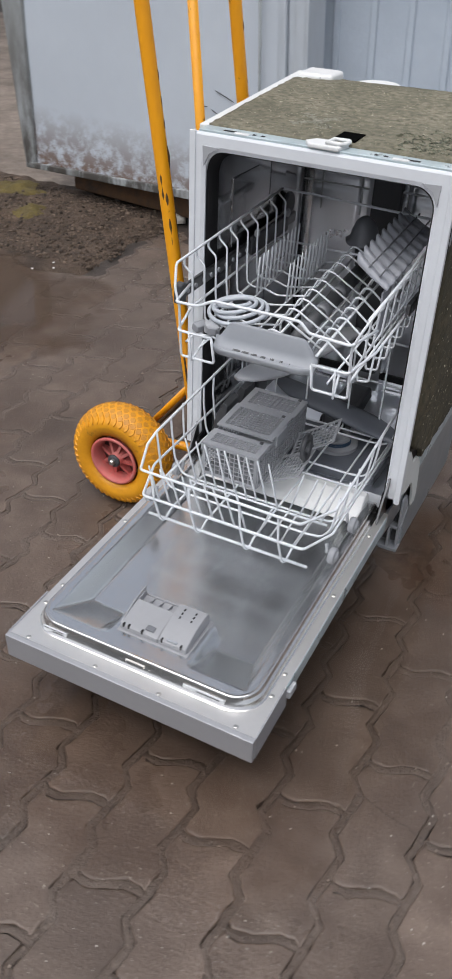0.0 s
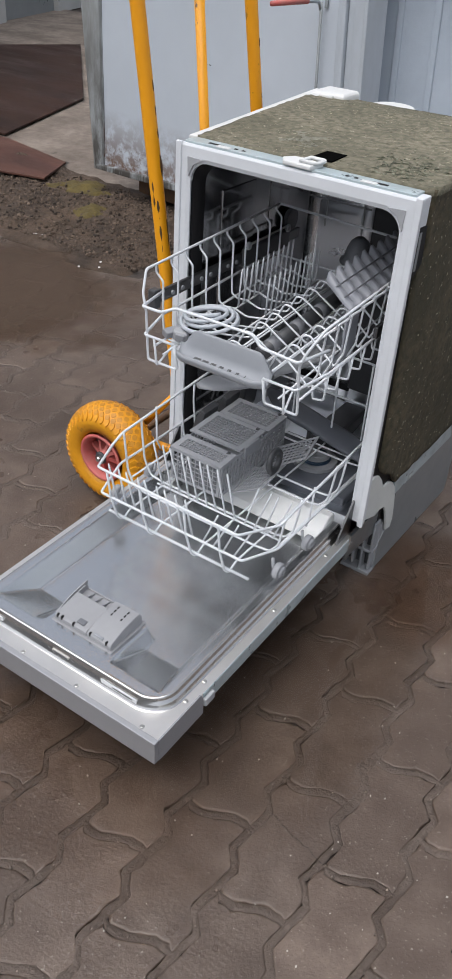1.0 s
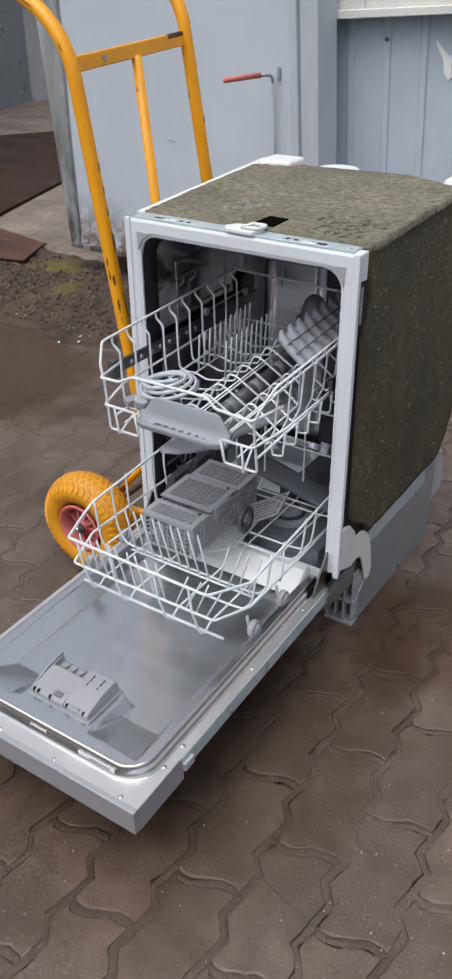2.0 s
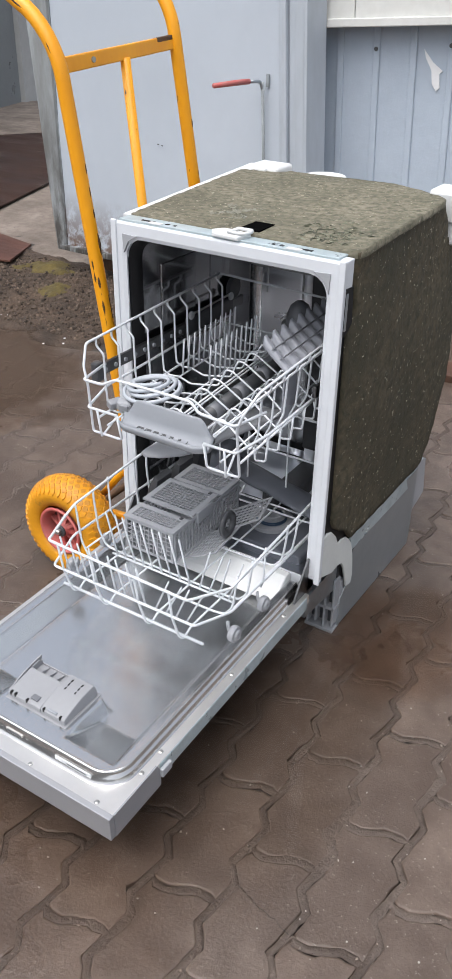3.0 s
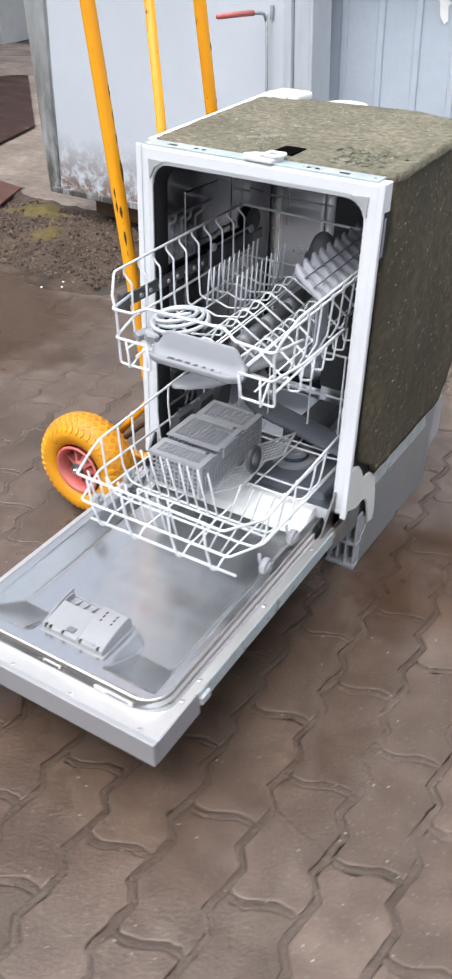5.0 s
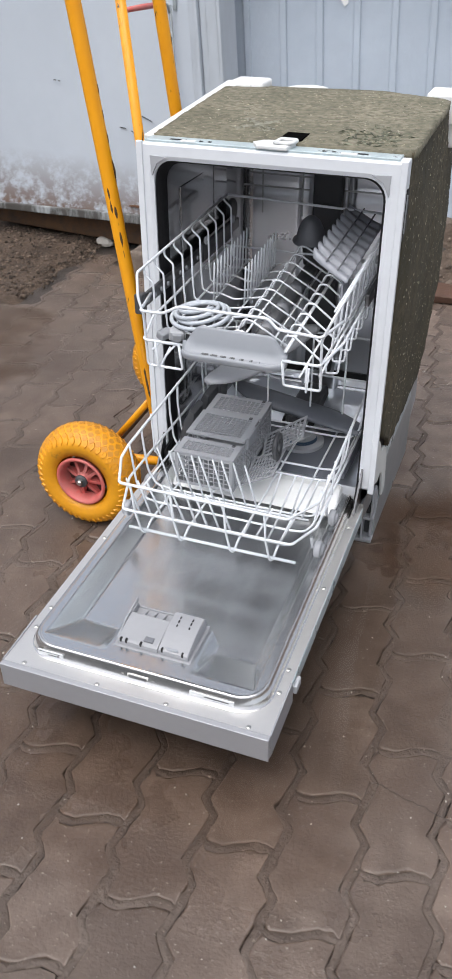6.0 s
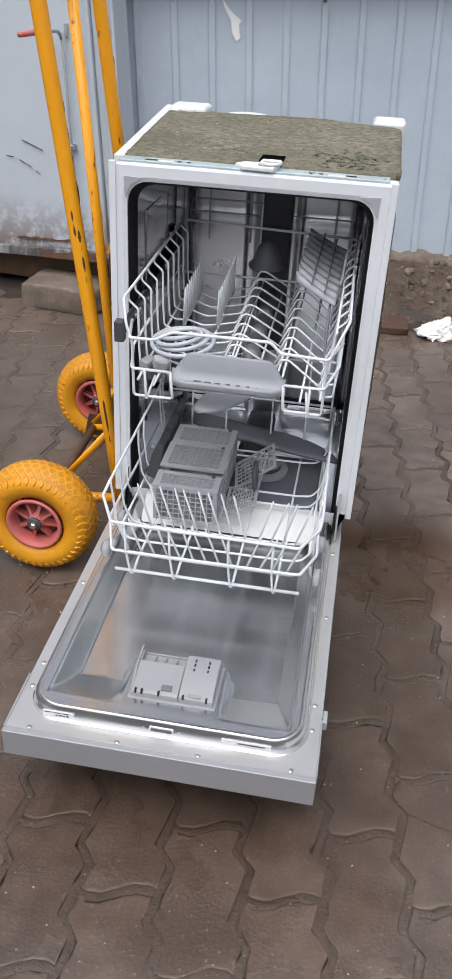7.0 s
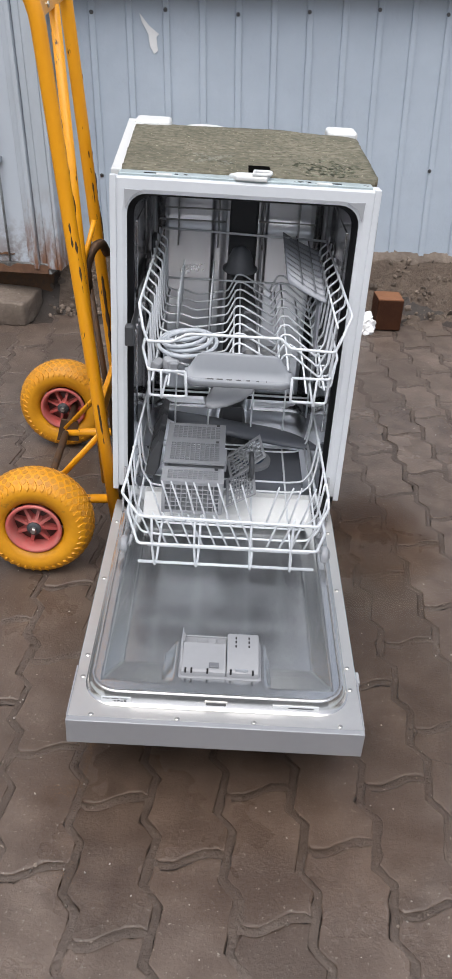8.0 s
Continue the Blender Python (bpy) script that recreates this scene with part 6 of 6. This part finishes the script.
def wheel(cx, y0, out, R=0.117, W=0.088):
    """A pneumatic wheel; out: the way its open side faces along y."""
    c = Vector((cx, y0, R - 0.001))
    T = 0.034
    prof = []
    for i in range(25):
        a = radians(-150 + 300 * i / 24)
        prof.append((R - T + (T - 0.002) * math.cos(a) if abs(a) < 2.1 else R - T - 0.024, (W / 2 - 0.002) * math.sin(a) * (1 if abs(a) < 1.57 else 1.0)))
    w = part("wheel", lathe(prof, c, (0, 1, 0), 72), M_tyre, truck, "yellow rubber tyre on a red rim", True)

    def lugs(rows, n, half, lift, taper):
        """Low scale-like rubber blocks in rows round the crown."""
        vs, fs = [], []
        for phi, off in rows:
            p = radians(phi)
            for k in range(n):
                a = 2 * math.pi * (k + off) / n
                m = Matrix.Translation(c) @ Matrix.Rotation(-a, 4, "Y") @ Matrix.Translation((0, (W / 2 - 0.003) * math.sin(p), R - T + (T - 0.003) * math.cos(p))) @ Matrix.Rotation(-p * 0.9, 4, "X")
                b = len(vs)
                for z, q in ((-0.002, 1.0), (lift, 0.72)):
                    for x, y in ((0, -1), (0.8, -0.5), (1, 0.2), (0, 1), (-1, 0.2), (-0.8, -0.5)):
                        vs.append(tuple(m @ Vector((x * half[0] * q, y * half[1] * q * (1 if phi <= 0 else -1), z - taper * abs(y)))))
                fs.append(tuple(b + 6 + i for i in range(6)))
                fs += [(b + i, b + (i + 1) % 6, b + 6 + (i + 1) % 6, b + 6 + i) for i in range(6)]
        me = bpy.data.meshes.new("tread")
        me.from_pydata(vs, [], fs)
        return me
    link("tread", lugs(((-10, 0.0), (10, 0.5), (-28, 0.5), (28, 0.0), (-45, 0.0), (45, 0.5)), 42, (0.0078, 0.0088), 0.0019, 0.0005), M_tread, w, "muddy orange tread")
    for side, off in ((-62, 0.5), (62, 0.0)):
        tagged(link("shoulder_tread", lugs(((side, off),), 42, (0.0052, 0.0115), 0.0030, 0.0004), M_tyre, w), "", "", "", "stuff")
    K = 0.80
    rim = part("rim", lathe([(r * K, h) for r, h in ((0.066, -0.034), (0.071, -0.038), (0.066, -0.041), (0.060, -0.038), (0.056, -0.020), (0.055, 0.0), (0.056, 0.020), (0.060, 0.038), (0.066, 0.041), (0.071, 0.038), (0.066, 0.034))], c, (0, 1, 0), 48), M_red, w, "dusty red rim", True)
    # web coloured dark to paint the shaded gaps between the spokes, and grimy
    part("web", lathe([(0, -0.004), (0.0455, -0.007), (0.0455, 0.007), (0, 0.004)], c, (0, 1, 0), 40), M_webdark, w, "grimy web of the rim, darkened for the shade between the spokes", True)
    for k in range(8):
        a = 2 * math.pi * (k + 0.3) / 8
        bm = prism([(0.012, -0.028), (0.046, -0.016), (0.046, 0.016), (0.012, 0.028)], "z", -0.0032, 0.0032)
        part("spoke", move(bm, Matrix.Translation(c) @ Matrix.Rotation(a, 4, "Y")), M_red, w)
    part("hub", lathe([(0, -0.036), (0.0105, -0.036), (0.015, -0.033), (0.016, 0.032), (0.012, 0.036), (0, 0.036)], c, (0, 1, 0), 24), M_red, w, "", True)
    part("bearing", lathe([(0, -0.039), (0.013, -0.039), (0.0150, -0.0355), (0, -0.0355)], c, (0, 1, 0), 24), M_dark, w, "greasy dark bearing", True)
    part("nut", lathe([(0, -0.048), (0.005, -0.048), (0.0068, -0.045), (0.0068, -0.037), (0, -0.037)], c, (0, 1, 0), 6), M_bright, w)
    return w


wheel(-0.378, -0.006, -1)
wheel(-0.418, 0.545, -1)

# ---------------------------------------------------------------- pavers, the nearest as single stones
PU, PV = Vector((0.1096, 0.0159, 0)), Vector((-0.0103, 0.1082, 0))
ORIGIN = Vector((0.453, -0.5035, 0))
ev = PV.normalized()
eu = Vector((ev.y, -ev.x, 0))


def zig(s):
    """Sideways swing of a long joint at s along it, in half stone lengths."""
    f = s - math.floor(s + 0.5)
    return 0.0105 * (f / 0.36) if abs(f) < 0.36 else 0.0105 * (0.5 - abs(f)) / 0.14 * (1 if f > 0 else -1)


def paver_outline():
    """One interlocking stone: two teeth along each long side, waved ends."""
    gap = 0.0060
    stops = [0.03, 0.34, 0.38, 0.62, 0.66, 1.0, 1.34, 1.38, 1.62, 1.66, 1.97]
    left = [PV * s + eu * (zig(s) + gap) for s in stops]
    right = [PU + PV * s + eu * (zig(s) - gap) for s in stops]
    low = [PU * t + ev * (-0.0082 * math.sin(2 * math.pi * t) - 0.003 + gap) for t in (0.12, 0.3, 0.5, 0.7, 0.88)]
    high = [PV * 2 + PU * t + ev * (-0.0082 * math.sin(2 * math.pi * t) - 0.003 - gap) for t in (0.12, 0.3, 0.5, 0.7, 0.88)]
    return low + right + high[::-1] + left[::-1]


OUT = paver_outline()
mid_p = sum(OUT, Vector()) / len(OUT)


def paver_mesh(name, seed, light=False):
    """One stone with a worn, chipped brow; light: a plain one for the distance."""
    rnd = random.Random(seed)
    bm = bmesh.new()
    out = []
    for a, b in zip(OUT, OUT[1:] + OUT[:1]):
        out += [a] if light or (b - a).length < 0.012 else [a, (a + b) / 2]
    chips = []
    for p in out:
        d = 0.0012 * rnd.random() + (0.0035 * rnd.random() if rnd.random() < 0.14 else 0.0)
        chips.append((mid_p - p).normalized() * d + Vector((rnd.uniform(-0.0009, 0.0009), rnd.uniform(-0.0009, 0.0009), 0)))
    rings = [[bm.verts.new(mid_p * k + p * (1 - k) + c * w + Vector((0, 0, z))) for p, c in zip(out, chips)]
             for k, w, z in (((0.02, 1.0, 0.0), (0.0, 0.6, -0.016)) if light else ((0.035, 1.4, 0.0), (0.010, 1.1, -0.0004), (0.0, 0.9, -0.0015), (0.0, 0.4, -0.018)))]
    bm.faces.new(rings[0])
    n = len(out)
    for a, b in zip(rings, rings[1:]):
        for i in range(n):
            bm.faces.new((b[i], b[(i + 1) % n], a[(i + 1) % n], a[i]))
    bmesh.ops.recalc_face_normals(bm, faces=bm.faces)
    me = bpy.data.meshes.new(name)
    bm.to_mesh(me)
    bm.free()
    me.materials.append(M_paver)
    for p in me.polygons:
        p.use_smooth = len(p.vertices) < 5 and not light
    return me


pavement = thing("pavement", (0, 0, 0), "wet brown interlocking concrete pavers", "pavement", "", "structure")
stones = [paver_mesh("paver", k) for k in range(12)]
rest, beds = [], []
rnd = random.Random(21)
for i in range(-60, 46):
    for j in range(-56, 32):
        if (i + j) % 2:
            continue
        at = ORIGIN + PU * i + PV * j
        c = at + mid_p
        if not (-5.0 < c.x < 4.2 and -4.6 < c.y < 1.62 + 0.14 * max(c.x, -0.6)):
            continue
        if c.x < -1.18 and c.y > 1.06 or c.x < -0.62 and c.y > 1.52:
            continue
        dz = rnd.uniform(-0.0014, 0.0012)
        m = Matrix.Translation(c + Vector((0, 0, dz))) @ Euler((rnd.uniform(-0.010, 0.010), rnd.uniform(-0.010, 0.010), rnd.uniform(-0.008, 0.008))).to_matrix().to_4x4() @ Matrix.Translation(-mid_p)
        if -2.2 < c.x < 1.5 and c.y > -1.7:
            beds.append(m)
        near = -1.25 < c.x < 1.0 and -1.0 < c.y < 1.48
        if near:
            ob = link("paver", stones[rnd.randrange(12)], None, pavement)
            ob.matrix_basis = m
        else:
            rest.append(m)
vs, fs = [], []
src = paver_mesh("outer_paver", 40, True)
for m in rest:
    k = len(vs)
    vs += [tuple(m @ v.co) for v in src.vertices]
    fs += [tuple(k + i for i in p.vertices) for p in src.polygons]
me = bpy.data.meshes.new("outer_pavers")
me.from_pydata(vs, [], fs)
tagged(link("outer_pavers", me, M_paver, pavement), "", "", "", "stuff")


# gritty sand standing in the joints, lower in some places than in others
def joint_lines():
    left = [PV * s + eu * zig(s) for s in (0.0, 0.34, 0.38, 0.62, 0.66, 1.0, 1.34, 1.38, 1.62, 1.66, 2.0)]
    low = [PU * t + ev * (-0.0082 * math.sin(2 * math.pi * t) - 0.003) for t in (0.04, 0.12, 0.3, 0.5, 0.7, 0.88, 0.96)]
    return left, low


def dense(line, gap):
    out = []
    for a, b in zip(line, line[1:]):
        n = max(1, round((b - a).length / gap))
        out += [a + (b - a) * k / n for k in range(n)]
    return out + [line[-1]]


lines = [dense(k, 0.009) for k in joint_lines()]
vs, fs = [], []
for m in beds:
    at = m.to_translation() + (m.to_3x3() @ mid_p) - mid_p
    at = Vector((at.x, at.y, 0))
    for line in lines:
        k0 = len(vs)
        for i, p in enumerate(line):
            d = (line[min(i + 1, len(line) - 1)] - line[max(i - 1, 0)]).normalized()
            side = Vector((-d.y, d.x, 0))
            q = p + at
            fill = 0.0016 * wobble(q.x * 6, q.y * 6, 2) + 0.0006 * wobble(q.x * 34, q.y * 34, 3) - 0.0006 + 0.0010 * step(-0.3, -0.8, q.x)
            wide = 1 + 0.75 * step(-0.0007, 0.0004, fill)
            for off, drop in ((-0.0064, -0.0020), (-0.0046, -0.0003), (0.0, 0.0), (0.0046, -0.0003), (0.0064, -0.0020)):
                w = q + side * (off * wide * (1 + 0.55 * wobble(q.x * 60 + off * 900, q.y * 60, 4)) + 0.0014 * wobble(q.x * 40, q.y * 40, 7))
                vs.append((w.x, w.y, min(0.0007, fill) + drop * 0.8 + 0.0009 * wobble(w.x * 220, w.y * 220, 1)))
        for i in range(len(line) - 1):
            for j in range(4):
                a = k0 + i * 5 + j
                fs.append((a, a + 1, a + 6, a + 5))
me = bpy.data.meshes.new("joint_sand")
me.from_pydata(vs, [], fs)
tagged(link("joint_sand", me, M_sand, pavement, "gritty damp sand in the paver joints", True), "", "", "", "stuff")

rnd = random.Random(77)
spots_at = []
for m in beds:
    at = m.to_translation() + (m.to_3x3() @ mid_p) - mid_p
    if -1.2 < at.x < 1.1 and at.y > -1.15:
        for line in lines:
            for _ in range(4):
                p = line[rnd.randrange(len(line))]
                spots_at.append((p.x + at.x + rnd.gauss(0, 0.004), p.y + at.y + rnd.gauss(0, 0.004), -0.0004))
pick_spot = iter(spots_at)
rubble("joint_crumbs", "crumbs of sand and mortar along the paver joints", len(spots_at), lambda r: next(pick_spot), (0.0006, 0.0038), 78, M_crumb)

# a hairline crack across one stone near the foot of the walk
rnd = random.Random(5)
pts = [Vector((0.350, -0.482, 0)) + Vector((0.105, -0.022, 0)) * (k / 12) + Vector((rnd.uniform(-0.001, 0.001), rnd.uniform(-0.003, 0.003), 0)) for k in range(13)]
bm = bmesh.new()
for a, b in zip(pts, pts[1:]):
    bm.faces.new([bm.verts.new((p.x, p.y + w, 0.0016)) for p, w in ((a, -0.0007), (b, -0.0007), (b, 0.0007), (a, 0.0007))])
bmesh.ops.remove_doubles(bm, verts=bm.verts, dist=0.0001)
part("crack", bm, M_joint, pavement, "hairline crack across a stone")
